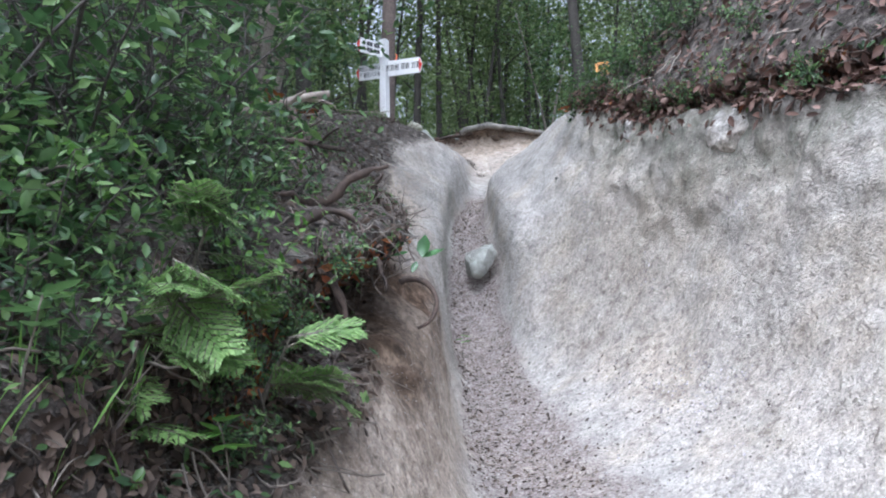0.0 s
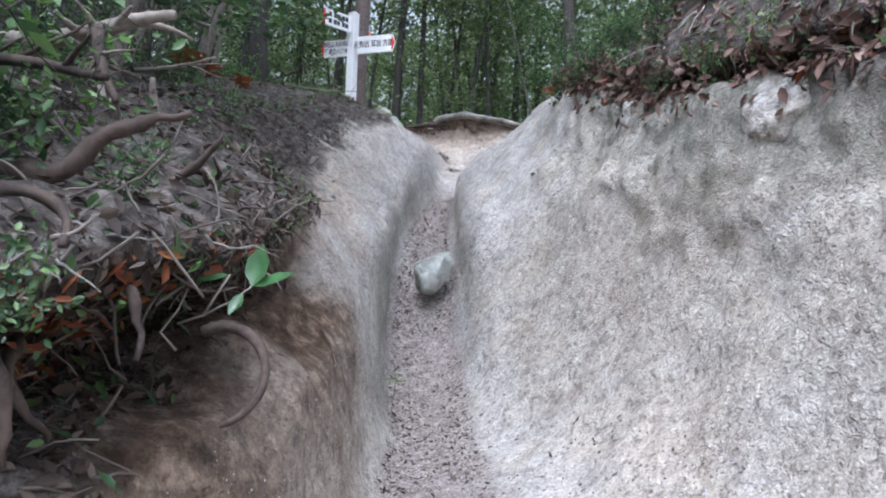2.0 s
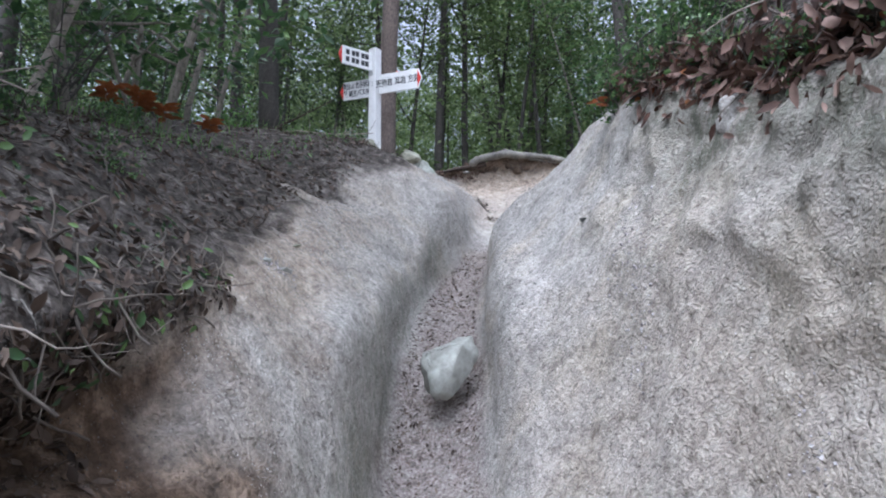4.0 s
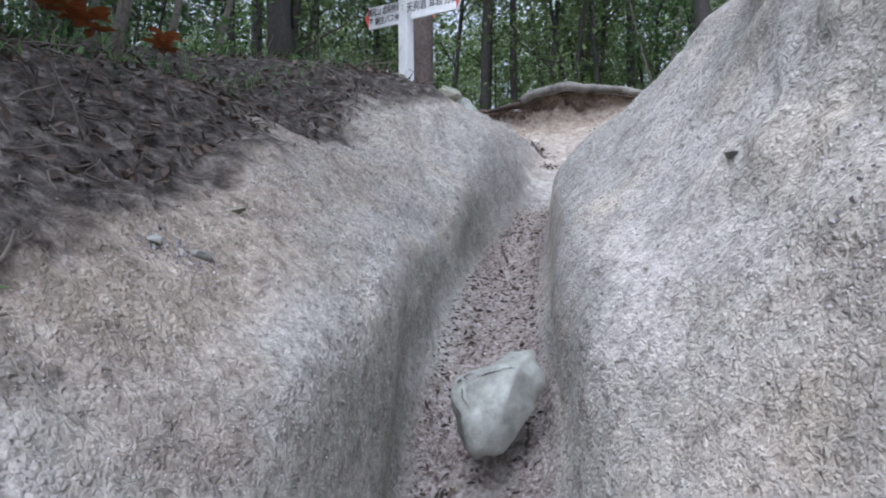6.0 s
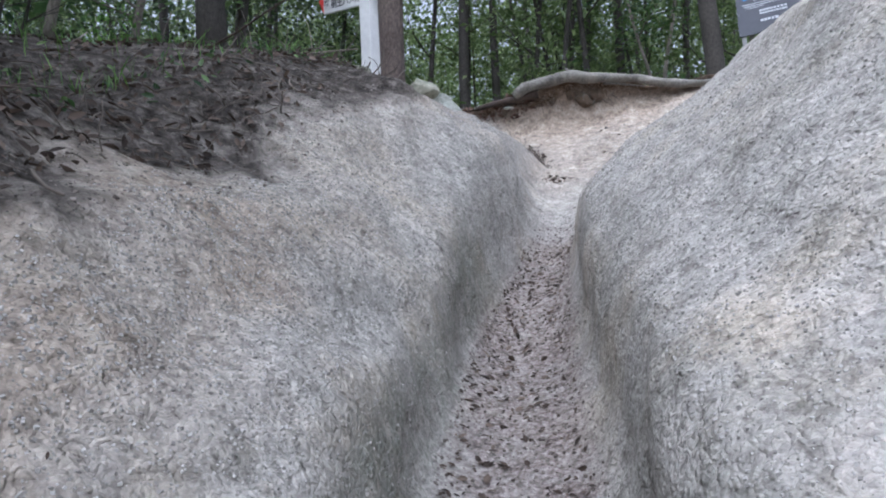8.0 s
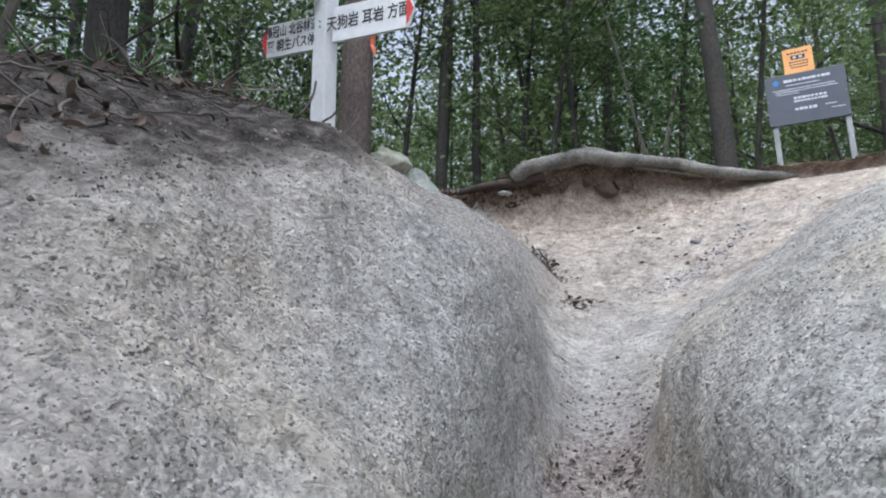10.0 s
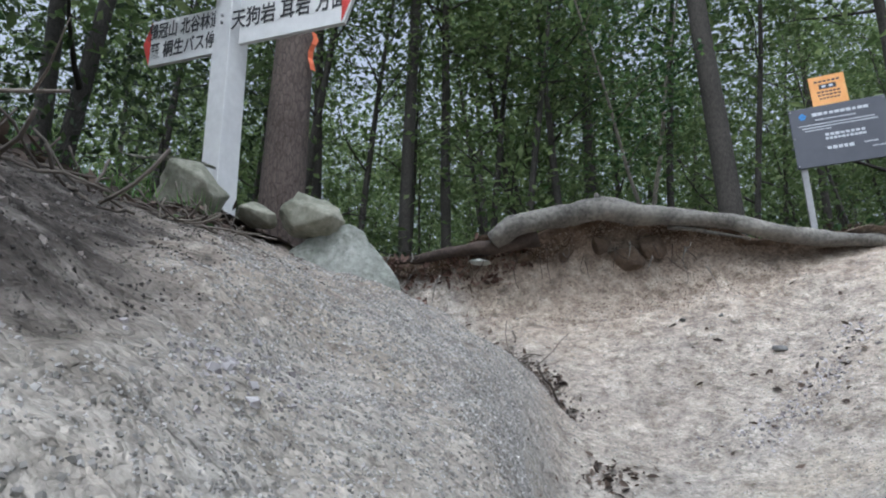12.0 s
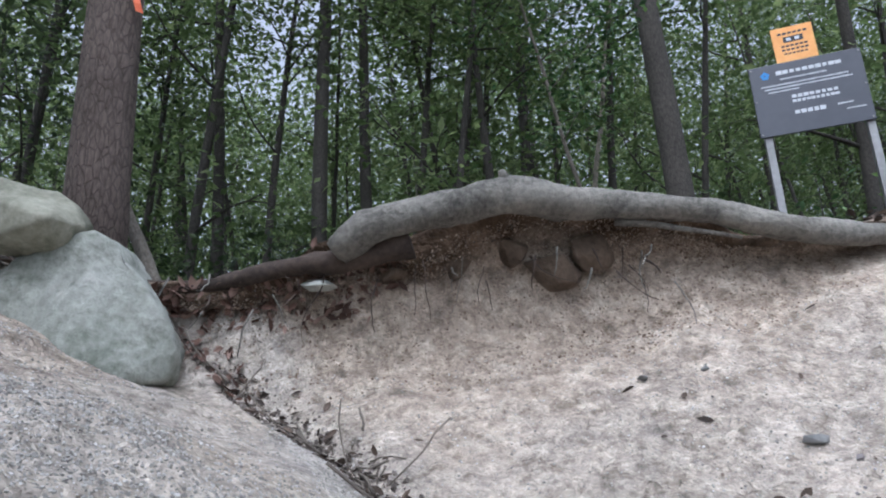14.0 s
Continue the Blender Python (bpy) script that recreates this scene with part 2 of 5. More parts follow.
    l.new(ramp(n, l, mid.outputs[0], [(0.35, (0.45,) * 3), (0.6, (1,) * 3)]), pf.inputs[1])
    col = mix(n, l, pf.outputs[0], col, path)
    # humus under the leaf litter, also painted as shade in the left undercut
    humus = ramp(n, l, mid.outputs[0], [(0.3, (0.028, 0.024, 0.02)), (0.52, (0.085, 0.074, 0.066)), (0.74, (0.21, 0.19, 0.172))])
    crumb = ramp(n, l, tuft.outputs[0], [(0.36, (0.35, 0.34, 0.33)), (0.5, (0.95, 0.94, 0.93)), (0.64, (1.7, 1.68, 1.66))])
    humus = mix(n, l, 0.85, humus, crumb, "MULTIPLY")
    col = mix(n, l, attr("litter"), col, humus)
    l.new(col, b.inputs["Base Color"])
    b.inputs["Roughness"].default_value = 0.95
    b.inputs["Specular IOR Level"].default_value = 0.15
    n0 = bump(n, l, b, coarse, 0.6, 0.012)
    n1 = bump(n, l, b, mid.outputs[0], 0.5, 0.035, n0)
    round_grain = n.new("ShaderNodeMath")
    round_grain.operation = "SUBTRACT"
    round_grain.inputs[0].default_value = 1.0
    l.new(grain.outputs["Distance"], round_grain.inputs[1])
    n2 = bump(n, l, b, round_grain.outputs[0], 0.6, 0.008, n1)
    bump(n, l, b, rub, 0.5, 0.006, n2)
    return m


def leaf_material(name, dark, mid_c, light, rough=0.45, through=0.35):
    """Leaves that differ from one to the next, a little light shining through."""
    m, n, l, b = material(name)
    geo = n.new("ShaderNodeNewGeometry")
    col = ramp(n, l, geo.outputs["Random Per Island"], [(0.0, dark), (0.55, mid_c), (1.0, light)])
    co = n.new("ShaderNodeTexCoord").outputs["Object"]
    spot = tex(n, l, "ShaderNodeTexNoise", 40, co, Detail=3.0)
    col = mix(n, l, 0.4, col, ramp(n, l, spot.outputs[0], [(0.35, (0.6,) * 3), (0.65, (1.25,) * 3)]), "MULTIPLY")
    l.new(col, b.inputs["Base Color"])
    b.inputs["Roughness"].default_value = rough
    tr = n.new("ShaderNodeBsdfTranslucent")
    l.new(col, tr.inputs[0])
    ms = n.new("ShaderNodeMixShader")
    ms.inputs[0].default_value = through
    l.new(b.outputs[0], ms.inputs[1])
    l.new(tr.outputs[0], ms.inputs[2])
    l.new(ms.outputs[0], n["Material Output"].inputs[0])
    return m


def bark_material(name, dark, light, rows=9.0, cracks=0.6):
    m, n, l, b = material(name)
    co = n.new("ShaderNodeTexCoord").outputs["Object"]
    mp = n.new("ShaderNodeMapping")
    mp.inputs["Scale"].default_value = (1, 1, 0.35)
    l.new(co, mp.inputs[0])
    vo = tex(n, l, "ShaderNodeTexVoronoi", rows * 2.2, mp.outputs[0])
    vo.feature = "DISTANCE_TO_EDGE"
    no = tex(n, l, "ShaderNodeTexNoise", rows * 3, mp.outputs[0], Detail=6.0, Roughness=0.7)
    big = tex(n, l, "ShaderNodeTexNoise", 1.4, co, Detail=3.0)
    col = ramp(n, l, mix(n, l, 0.4, no.outputs[0], big.outputs[0]), [(0.35, dark), (0.65, light)])
    crack = ramp(n, l, vo.outputs[0], [(0.0, (1 - cracks,) * 3), (0.12, (1, 1, 1))])
    l.new(mix(n, l, 1.0, col, crack, "MULTIPLY"), b.inputs["Base Color"])
    b.inputs["Roughness"].default_value = 0.92
    n1 = bump(n, l, b, crack, 0.7, 0.012)
    bump(n, l, b, no.outputs[0], 0.5, 0.006, n1)
    return m


GROUND = ground_material()
BARK_PINE = bark_material("pine_bark", (0.085, 0.064, 0.054), (0.23, 0.18, 0.155), 17, 0.4)
BARK_GREY = bark_material("grey_bark", (0.03, 0.027, 0.023), (0.09, 0.08, 0.068), 16, 0.35)
BARK_PALE = bark_material("pale_bark", (0.11, 0.095, 0.075), (0.27, 0.24, 0.2), 20, 0.3)
DEAD = plain("bleached_dead_wood", (0.16, 0.13, 0.105), (0.4, 0.35, 0.3), 40, 0.85)
ROOT_GREY = plain("weathered_root_bark", (0.06, 0.057, 0.05), (0.26, 0.245, 0.215), 60, 0.9, relief=0.8, depth=0.01)
ROOT_DARK = plain("dark_root_bark", (0.02, 0.014, 0.011), (0.095, 0.067, 0.052), 50, 0.9, relief=0.6)
TWIG_PALE = plain("pale_dry_rootlet", (0.1, 0.085, 0.07), (0.27, 0.235, 0.2), 30, 0.9)
ROCK = plain("pale_granite_rock", (0.24, 0.25, 0.225), (0.44, 0.45, 0.415), 26, 0.9, relief=0.7, depth=0.008)
ROCK_GREEN = plain("lichen_green_granite", (0.13, 0.135, 0.095), (0.38, 0.37, 0.3), 36, 0.9, relief=0.7, depth=0.008)
LEAF_SHRUB = leaf_material("broad_green_leaves", (0.03, 0.07, 0.028), (0.075, 0.145, 0.05), (0.18, 0.29, 0.095), 0.4, 0.35)
LEAF_BRIGHT = leaf_material("young_green_leaves", (0.07, 0.16, 0.03), (0.12, 0.26, 0.05), (0.2, 0.36, 0.08), 0.4, 0.4)
# green darkened so that the understory shade is in the leaf colour
LEAF_SHADED = leaf_material("shaded_evergreen_leaves", (0.022, 0.038, 0.016), (0.05, 0.08, 0.03), (0.1, 0.14, 0.055), 0.55, 0.45)
LEAF_FROND = leaf_material("cypress_fronds", (0.12, 0.22, 0.06), (0.19, 0.32, 0.1), (0.28, 0.43, 0.15), 0.5, 0.35)
LEAF_DRY = leaf_material("dry_brown_leaves", (0.03, 0.02, 0.014), (0.075, 0.052, 0.038), (0.18, 0.135, 0.105), 0.8, 0.15)
LEAF_RIM = leaf_material("reddish_dead_leaves", (0.04, 0.02, 0.014), (0.13, 0.07, 0.05), (0.32, 0.22, 0.18), 0.8, 0.15)
# green lightened so that crowns and far leaves look backlit
LEAF_LIT = leaf_material("sunlit_woodland_leaves", (0.075, 0.115, 0.04), (0.13, 0.185, 0.07), (0.25, 0.31, 0.13), 0.55, 0.6)
LEAF_RUST = leaf_material("rust_orange_leaves", (0.16, 0.045, 0.015), (0.28, 0.09, 0.03), (0.4, 0.17, 0.07), 0.7, 0.3)
WHITE = plain("white_painted_wood", (0.68, 0.68, 0.67), (0.84, 0.84, 0.83), 18, 0.55, relief=0.1)
RED = plain("red_paint", (0.55, 0.03, 0.02), (0.7, 0.05, 0.035), 30, 0.5, relief=0.05)
INK = plain("black_sign_paint", (0.012, 0.012, 0.014), (0.03, 0.03, 0.034), 30, 0.5, relief=0.05)
SLATE = plain("dark_grey_sign_sheet", (0.05, 0.055, 0.07), (0.075, 0.08, 0.1), 6, 0.4, relief=0.03)
PRINT = plain("pale_print", (0.45, 0.47, 0.5), (0.6, 0.62, 0.66), 30, 0.5, relief=0.02)
BLUE = plain("blue_emblem_paint", (0.02, 0.18, 0.5), (0.04, 0.26, 0.62), 30, 0.5, relief=0.02)
ORANGE = plain("orange_sheet", (0.72, 0.3, 0.06), (0.85, 0.42, 0.13), 12, 0.5, relief=0.05)
STEEL = plain("grey_steel", (0.2, 0.2, 0.2), (0.32, 0.32, 0.32), 20, 0.5, 0.4, 0.05)
RIBBON = plain("orange_ribbon", (0.75, 0.12, 0.04), (0.9, 0.25, 0.1), 20, 0.5, relief=0.05)

# ---- ground: one sheet, a worn gully between two banks ----
# s runs along the trail; y turns back a little under the lip at the top.
trail_y = hermite([(-60, -60), (-6, -6), (10.95, 10.95), (11.15, 11.13), (11.3, 11.18), (11.45, 11.14), (11.55, 11.11), (11.9, 11.45), (13.5, 13), (17, 16.5), (30, 30), (90, 90), (300, 300)])
lane_l = hermite([(-60, -1, -9), (-6, -.3, -1.1), (0, .1, 0), (2, .25, .32), (3, .25, .51), (4, .2, .66), (5, .2, .9), (5.7, .13, 1.15), (6.13, .11, 1.42), (6.6, .14, 1.95), (7.35, .12, 2.28), (8, .15, 2.5), (8.6, .27, 2.78), (9.0, .34, 2.96), (9.3, .42, 3.11), (10, .45, 3.48), (10.55, .5, 3.77), (10.95, .5, 4.03), (11.15, .35, 4.2), (11.3, .3, 4.38), (11.45, .28, 4.45), (11.55, .28, 4.5), (11.9, .25, 4.52), (17, .2, 4.7), (90, 0, 6), (300, 0, 8)])
lane_r = hermite([(-60, 3, -9), (-6, 1.2, -1.1), (0, 1.0, 0), (2, .85, .33), (3, .8, .52), (4.3, .7, .74), (5.2, .62, .97), (5.75, .6, 1.2), (6.1, .55, 1.45), (6.5, .51, 1.88), (7.25, .5, 2.26), (8, .48, 2.52), (8.7, .52, 2.85), (9.3, .7, 3.14), (10, .95, 3.49), (10.55, 1.05, 3.79), (10.95, .95, 4.1), (11.15, .85, 4.23), (11.3, .8, 4.44), (11.45, .8, 4.54), (11.55, .8, 4.6), (11.9, .8, 4.6), (17, 1, 4.75), (90, 2, 6), (300, 2, 8)])
left_foot = hermite([(-60, -4, -8), (-6, -1.3, -.5), (0, -.45, .4), (2, -.2, .9), (3, -.05, 1.2), (4, .03, 1.36), (5, .03, 1.58), (5.7, .03, 2.08), (6.13, .08, 2.2), (6.6, .04, 2.46), (7.35, .04, 2.6), (8, .06, 2.98), (8.6, .19, 3.34), (9.3, .25, 3.62), (10, .25, 3.82), (10.55, .3, 3.93), (10.95, .1, 4.08), (11.15, 0, 4.22), (11.3, -.08, 4.36), (11.45, -.12, 4.4), (11.55, -.12, 4.44), (17, -.5, 4.7), (90, -3, 6), (300, -3, 8)])
left_hollow = hermite([(-60, -5, -7.8), (-6, -1.6, -.2), (0, -.75, .62), (2, -.42, 1.08), (2.6, -.45, 1.32), (3.6, -.42, 1.55), (4.3, -.28, 1.75), (5, -.15, 1.95), (5.7, -.18, 2.26), (6.6, -.2, 2.66), (8, -.15, 3.2), (8.6, 0, 3.56), (10, 0, 3.97), (10.95, -.2, 4.2), (11.3, -.35, 4.4), (17, -.8, 4.72), (90, -4, 6), (300, -4, 8)])
left_brow = hermite([(-60, -6, -7.5), (-6, -2, 0), (0, -1.0, .85), (2, -.42, 1.4), (2.5, -.16, 1.58), (2.9, -.05, 1.66), (3.6, -.1, 1.83), (4.3, -.26, 2.04), (5, -.38, 2.25), (5.7, -.42, 2.44), (6.6, -.44, 2.88), (7.35, -.46, 3.08), (8, -.42, 3.47), (8.6, -.29, 3.82), (9.3, -.34, 3.97), (10, -.28, 4.13), (10.95, -.45, 4.32), (11.3, -.6, 4.5), (17, -1.2, 4.75), (90, -5, 6), (300, -5, 8)])
left_crest = hermite([(-60, -8, -7), (-6, -3, .6), (0, -1.7, 1.4), (2, -1.2, 1.75), (3, -1.1, 2.05), (4, -1.05, 2.42), (5, -1.1, 2.75), (5.7, -1.15, 3.0), (6.6, -1.2, 3.25), (7.35, -1.2, 3.4), (8, -1.05, 3.75), (8.6, -.9, 4.0), (9.3, -.87, 4.22), (10, -.88, 4.35), (10.95, -.98, 4.57), (11.9, -1.1, 4.74), (17, -2, 4.85), (90, -6, 6), (300, -6, 8)])
left_rise = hermite([(-60, -20, -5), (-6, -5.5, 1.3), (0, -4, 2.1), (4, -3.4, 2.95), (8, -3.2, 4.2), (11, -3.2, 4.85), (17, -5, 5.0), (90, -15, 6.3), (300, -20, 8)])
right_foot = hermite([(-60, 6, -8), (-6, 2.2, -.7), (0, 1.7, .4), (2, 1.4, .72), (3, 1.38, .86), (4.3, 1.15, 1.03), (5.2, .86, 1.2), (5.75, .78, 1.68), (6.1, .68, 2.15), (6.5, .65, 2.4), (7.25, .64, 2.68), (8, .6, 3.0), (8.7, .64, 3.2), (9.3, .85, 3.4), (10, 1.15, 3.6), (10.55, 1.28, 3.88), (10.95, 1.2, 4.14), (11.15, 1.15, 4.28), (11.3, 1.1, 4.44), (11.45, 1.1, 4.51), (11.55, 1.1, 4.56), (17, 1.5, 4.78), (90, 4, 6), (300, 4, 8)])
right_wall = hermite([(-60, 8, -7), (-6, 2.8, 0), (0, 2.2, 1.1), (2, 1.85, 1.35), (3, 1.7, 1.42), (4.3, 1.43, 1.52), (5.2, 1.2, 1.95), (5.75, 1.05, 2.25), (6.1, .95, 2.44), (6.5, .94, 2.62), (7.25, .83, 2.93), (8, .8, 3.2), (8.7, .85, 3.4), (9.3, 1.05, 3.55), (10, 1.35, 3.7), (10.55, 1.5, 3.98), (10.95, 1.5, 4.2), (11.15, 1.45, 4.36), (11.3, 1.45, 4.45), (11.55, 1.45, 4.5), (17, 2, 4.8), (90, 6, 6), (300, 6, 8)])
right_crest = hermite([(-60, 9, -6), (-6, 3.2, 1.2), (0, 2.6, 1.7), (2, 2.2, 1.92), (3, 1.95, 2.24), (4.3, 1.68, 2.56), (5.2, 1.53, 2.8), (5.8, 1.46, 3.1), (6.5, 1.3, 3.2), (7.25, 1.2, 3.35), (8, 1.19, 3.5), (8.7, 1.2, 3.6), (9.3, 1.4, 3.75), (10, 1.75, 3.9), (10.55, 1.9, 4.15), (10.95, 1.9, 4.35), (11.3, 1.9, 4.48), (11.55, 1.9, 4.52), (17, 3, 4.85), (90, 8, 6), (300, 8, 8)])
right_notch = hermite([(-60, 9.5, -5.8), (-6, 3.4, 1.4), (0, 2.75, 1.8), (2, 2.38, 1.99), (3, 2.14, 2.29), (3.9, 1.99, 2.47), (4.2, 2.03, 2.57), (4.6, 1.82, 2.68), (5.2, 1.62, 2.95), (5.8, 1.5, 3.2), (6.5, 1.36, 3.32), (7.25, 1.26, 3.47), (8, 1.28, 3.6), (9.3, 1.6, 3.82), (10.55, 2.1, 4.22), (11.55, 2.1, 4.54), (17, 4, 4.9), (90, 9, 6), (300, 9, 8)])
right_brow = hermite([(-60, 10, -5.5), (-6, 3.4, 1.7), (0, 2.65, 2.0), (2, 2.25, 2.18), (3, 2.0, 2.47), (4.3, 1.72, 2.76), (5.2, 1.6, 3.04), (5.8, 1.55, 3.35), (6.5, 1.42, 3.45), (7.25, 1.4, 3.55), (8, 1.5, 3.68), (9.3, 1.9, 3.92), (10.55, 2.4, 4.3), (11.55, 2.4, 4.56), (17, 5, 4.95), (90, 10, 6), (300, 10, 8)])
right_rise = hermite([(-60, 14, -3), (-6, 5, 2.6), (0, 4.2, 3.5), (3, 3.4, 3.95), (5, 3.0, 4.3), (6, 2.9, 4.3), (7.25, 2.7, 4.0), (8, 2.8, 4.0), (9.3, 3.2, 4.2), (11, 3.6, 4.5), (17, 6.5, 5.0), (90, 14, 6.3), (300, 16, 8)])


def strip(lo, hi, step):
    return np.arange(lo, hi - step / 2, step)


S = np.concatenate([-6 - 54 * (1 - np.linspace(0, 1, 12)) ** 2, strip(-5.5, 0, 0.25), strip(0, 2, 0.08), strip(2, 12, 0.035), strip(12, 17, 0.2), 17 + 283 * np.linspace(0, 1, 30) ** 2.2])
COLS = [left_rise, left_crest, left_brow, left_hollow, left_foot, lane_l, lane_r, right_foot, right_wall, right_crest, right_notch, right_brow, right_rise]
PER = [34, 30, 12, 10, 18, 14, 14, 22, 30, 8, 8, 30]
K = np.stack([c(S) for c in COLS], 1)
far = [np.stack([np.full(len(S), x), K[:, 0 if x < 0 else -1, 1] + 0.04 * abs(x)], 1)[:, None] for x in (-300, -60, -14, 14, 60, 300)]
K = np.concatenate(far[:3] + [K] + far[3:], 1)
PER = [3, 5, 10] + PER + [10, 5, 3]
cols_x, cols_z, U = [], [], []
for j in range(K.shape[1] - 1):
    p0, p1, p2, p3 = K[:, max(j - 1, 0)], K[:, j], K[:, j + 1], K[:, min(j + 2, K.shape[1] - 1)]
    chord = np.linalg.norm(p2 - p1, axis=1)[:, None]
    m1 = (p2 - p0) / (np.linalg.norm(p1 - p0, axis=1)[:, None] + chord + 1e-6) * chord
    m2 = (p3 - p1) / (np.linalg.norm(p3 - p2, axis=1)[:, None] + chord + 1e-6) * chord
    for k in range(PER[j]):
        u = k / PER[j]
        q = (1 + 2 * u) * (1 - u) ** 2 * p1 + u * (1 - u) ** 2 * m1 + u * u * (3 - 2 * u) * p2 + u * u * (u - 1) * m2
        cols_x.append(q[:, 0])
        cols_z.append(q[:, 1])
        U.append(j - 3 + u)
cols_x.append(K[:, -1, 0])
cols_z.append(K[:, -1, 1])
U.append(K.shape[1] - 4)
GX, GZ, U = np.stack(cols_x, 1), np.stack(cols_z, 1), np.array(U)
GY = np.repeat(trail_y(S)[:, 0][:, None], GX.shape[1], 1)
SS, UU = np.meshgrid(S, U, indexing="ij")


def soft(a, lo, hi):
    t = np.clip((a - lo) / (hi - lo), 0, 1)
    return t * t * (3 - 2 * t)


wob = noise3(GX, GY, GZ, 0.5, 3) * 0.5 + noise3(GX, GY, GZ, 0.17, 4) * 0.35
# columns: 0 left rise, 1 crest, 2 brow, 3 hollow, 4 foot, 5 lane, 6 lane, 7 foot, 8 wall, 9 crest, 10 notch, 11 brow, 12 rise
# below s 4 edge_l carries the dark humus colour into the undercut as its shade
edge_l = hermite([(-6, 4.2), (2, 3.8), (3, 3.4), (3.6, 2.95), (4.3, 2.6), (5, 2.2), (6, 1.85), (7.5, 1.85), (8.2, 1.97), (8.6, 2.35), (9.0, 2.25), (9.4, 1.95), (9.8, 1.7), (10.3, 1.5), (11.2, 1.6), (11.7, 3)])(S)[:, 0][:, None]
edge_r = hermite([(-6, 8.7), (3, 8.95), (5.5, 9.15), (6.4, 10.3), (7.2, 11.6), (10.5, 11.5), (11.4, 11.3), (11.7, 10)])(S)[:, 0][:, None]
LITTER_AND_SHADE = np.clip(soft(edge_l + wob * 0.4 + noise3(GX, GY, GZ, 0.07, 5) * 0.22 - UU, -0.4, 0.2) + soft(UU - edge_r + wob * 0.3, -0.15, 0.15) + soft(SS, 11.56, 11.9), 0, 1)
TAN = np.clip((0.55 * soft(SS + wob * 0.4, 9.5, 10.4) + 0.35 * soft(SS + wob * 0.3, 10.75, 11.15)) * soft(UU, 4.0, 4.8) + 0.85 * soft(SS + wob, 3.4, 5.0) * (1 - 0.65 * soft(SS + wob, 6.0, 7.2)) * soft(UU, 1.2, 2.0) * (1 - soft(UU + wob * 0.9, 2.5, 3.6)) + 0.4 * soft(SS, 8.4, 9.4) * (1 - soft(UU, 3.8, 4.4)) + (0.35 + 0.4 * np.clip(wob, -0.9, 1)) * soft(UU, 6.2, 7.2) * (1 - soft(SS, 5, 6.2)) + 0.75 * (1 - soft(SS, 3.8, 5.2)) * soft(UU, 3.2, 3.8) * (1 - soft(UU, 4.6, 5.2)), 0, 1)
EARTH = soft(SS + wob * 0.16, 11.32, 11.45) * (1 - soft(SS, 11.6, 11.9))
# second term: brown soil of the undercut, spread wider to paint the hollow's shade
EARTH = np.clip(EARTH * soft(UU, 3, 4) * (1 - 0.55 * soft(UU, 7.5, 9)) + soft(UU + wob, 2.3, 2.8) * (1 - soft(UU + wob * 0.6, 3.7, 4.6)) * (1 - soft(SS + wob, 4.3, 5.2)), 0, 1)
LANE = soft(UU + wob * 0.3, 4.75, 5.15) * (1 - soft(UU + wob * 0.3, 5.9, 6.3)) * (1 - soft(SS + wob * 0.5, 8.7, 9.8))
LICHEN = np.clip(0.14 + 0.14 * soft(UU + wob * 0.8, 7.8, 8.8) * (1 - soft(SS, 5.6, 6.6)) + 0.12 * soft(UU, 7, 8.5) * soft(SS, 6, 7) * (1 - soft(SS, 9, 10)) + 0.75 * soft(UU + wob * 0.3, 4.0, 4.35) * (1 - soft(UU, 4.85, 5.15)) * soft(SS, 4.5, 5.5) * (1 - soft(SS, 7.9, 8.8)), 0, 1) * (1 - soft(SS, 9.6, 10.6))
MOSS = np.clip(soft(UU + wob * 0.35, 8.5, 8.95) * 0.95 + 0.05 * soft(UU + wob, 7.0, 8.2), 0, 1) * (1 - soft(SS + wob * 0.5, 5.3, 6.3)) * (1 - LITTER_AND_SHADE)
near = soft(SS, -6, 0) * (1 - soft(SS, 12, 17))
tx, tz = np.gradient(GX, axis=1), np.gradient(GZ, axis=1)
ln = np.hypot(tx, tz) + 1e-9
nx, nz = -tz / ln, tx / ln
lump = noise3(GX, GY, GZ, 0.45, 21) * 0.028 + noise3(GX, GY, GZ, 0.2, 22) * 0.014 + noise3(GX, GY, GZ, 0.08, 23) * 0.007 + noise3(GX, GY, GZ, 0.04, 26) * 0.0035
crag = noise3(GX, GY * 0.8, GZ, 0.28, 24) * 0.05 + noise3(GX, GY, GZ, 0.11, 25) * 0.03 + noise3(GX, GY, GZ, 0.055, 27) * 0.014
rugged = np.clip(LITTER_AND_SHADE + EARTH * 0.8 + 0.9 * soft(UU, 7.9, 8.8) * (1 - soft(SS, 5.8, 6.8)), 0, 1)
smooth_lane = 1 - 0.35 * LANE
cliff = soft(UU, 7.7, 8.7) * (1 - soft(UU, 9.6, 10.4)) * (1 - soft(SS, 5.6, 6.6))
knob = np.abs(noise3(GX, GY, GZ, 0.3, 61)) * -0.035 + np.abs(noise3(GX, GY, GZ, 0.13, 62)) * -0.03 + noise3(GX, GY, GZ * 0.7, 0.06, 63) * 0.014 + 0.03
roughsand = 1 + 0.9 * soft(UU, 1.5, 2.2) * (1 - soft(UU, 3.6, 4.2))
crease = np.exp(-((UU - (4.0 + (11.1 - SS) * 1.8)) / 0.16) ** 2) * soft(SS, 10.1, 10.5) * (1 - soft(SS, 11.05, 11.15))
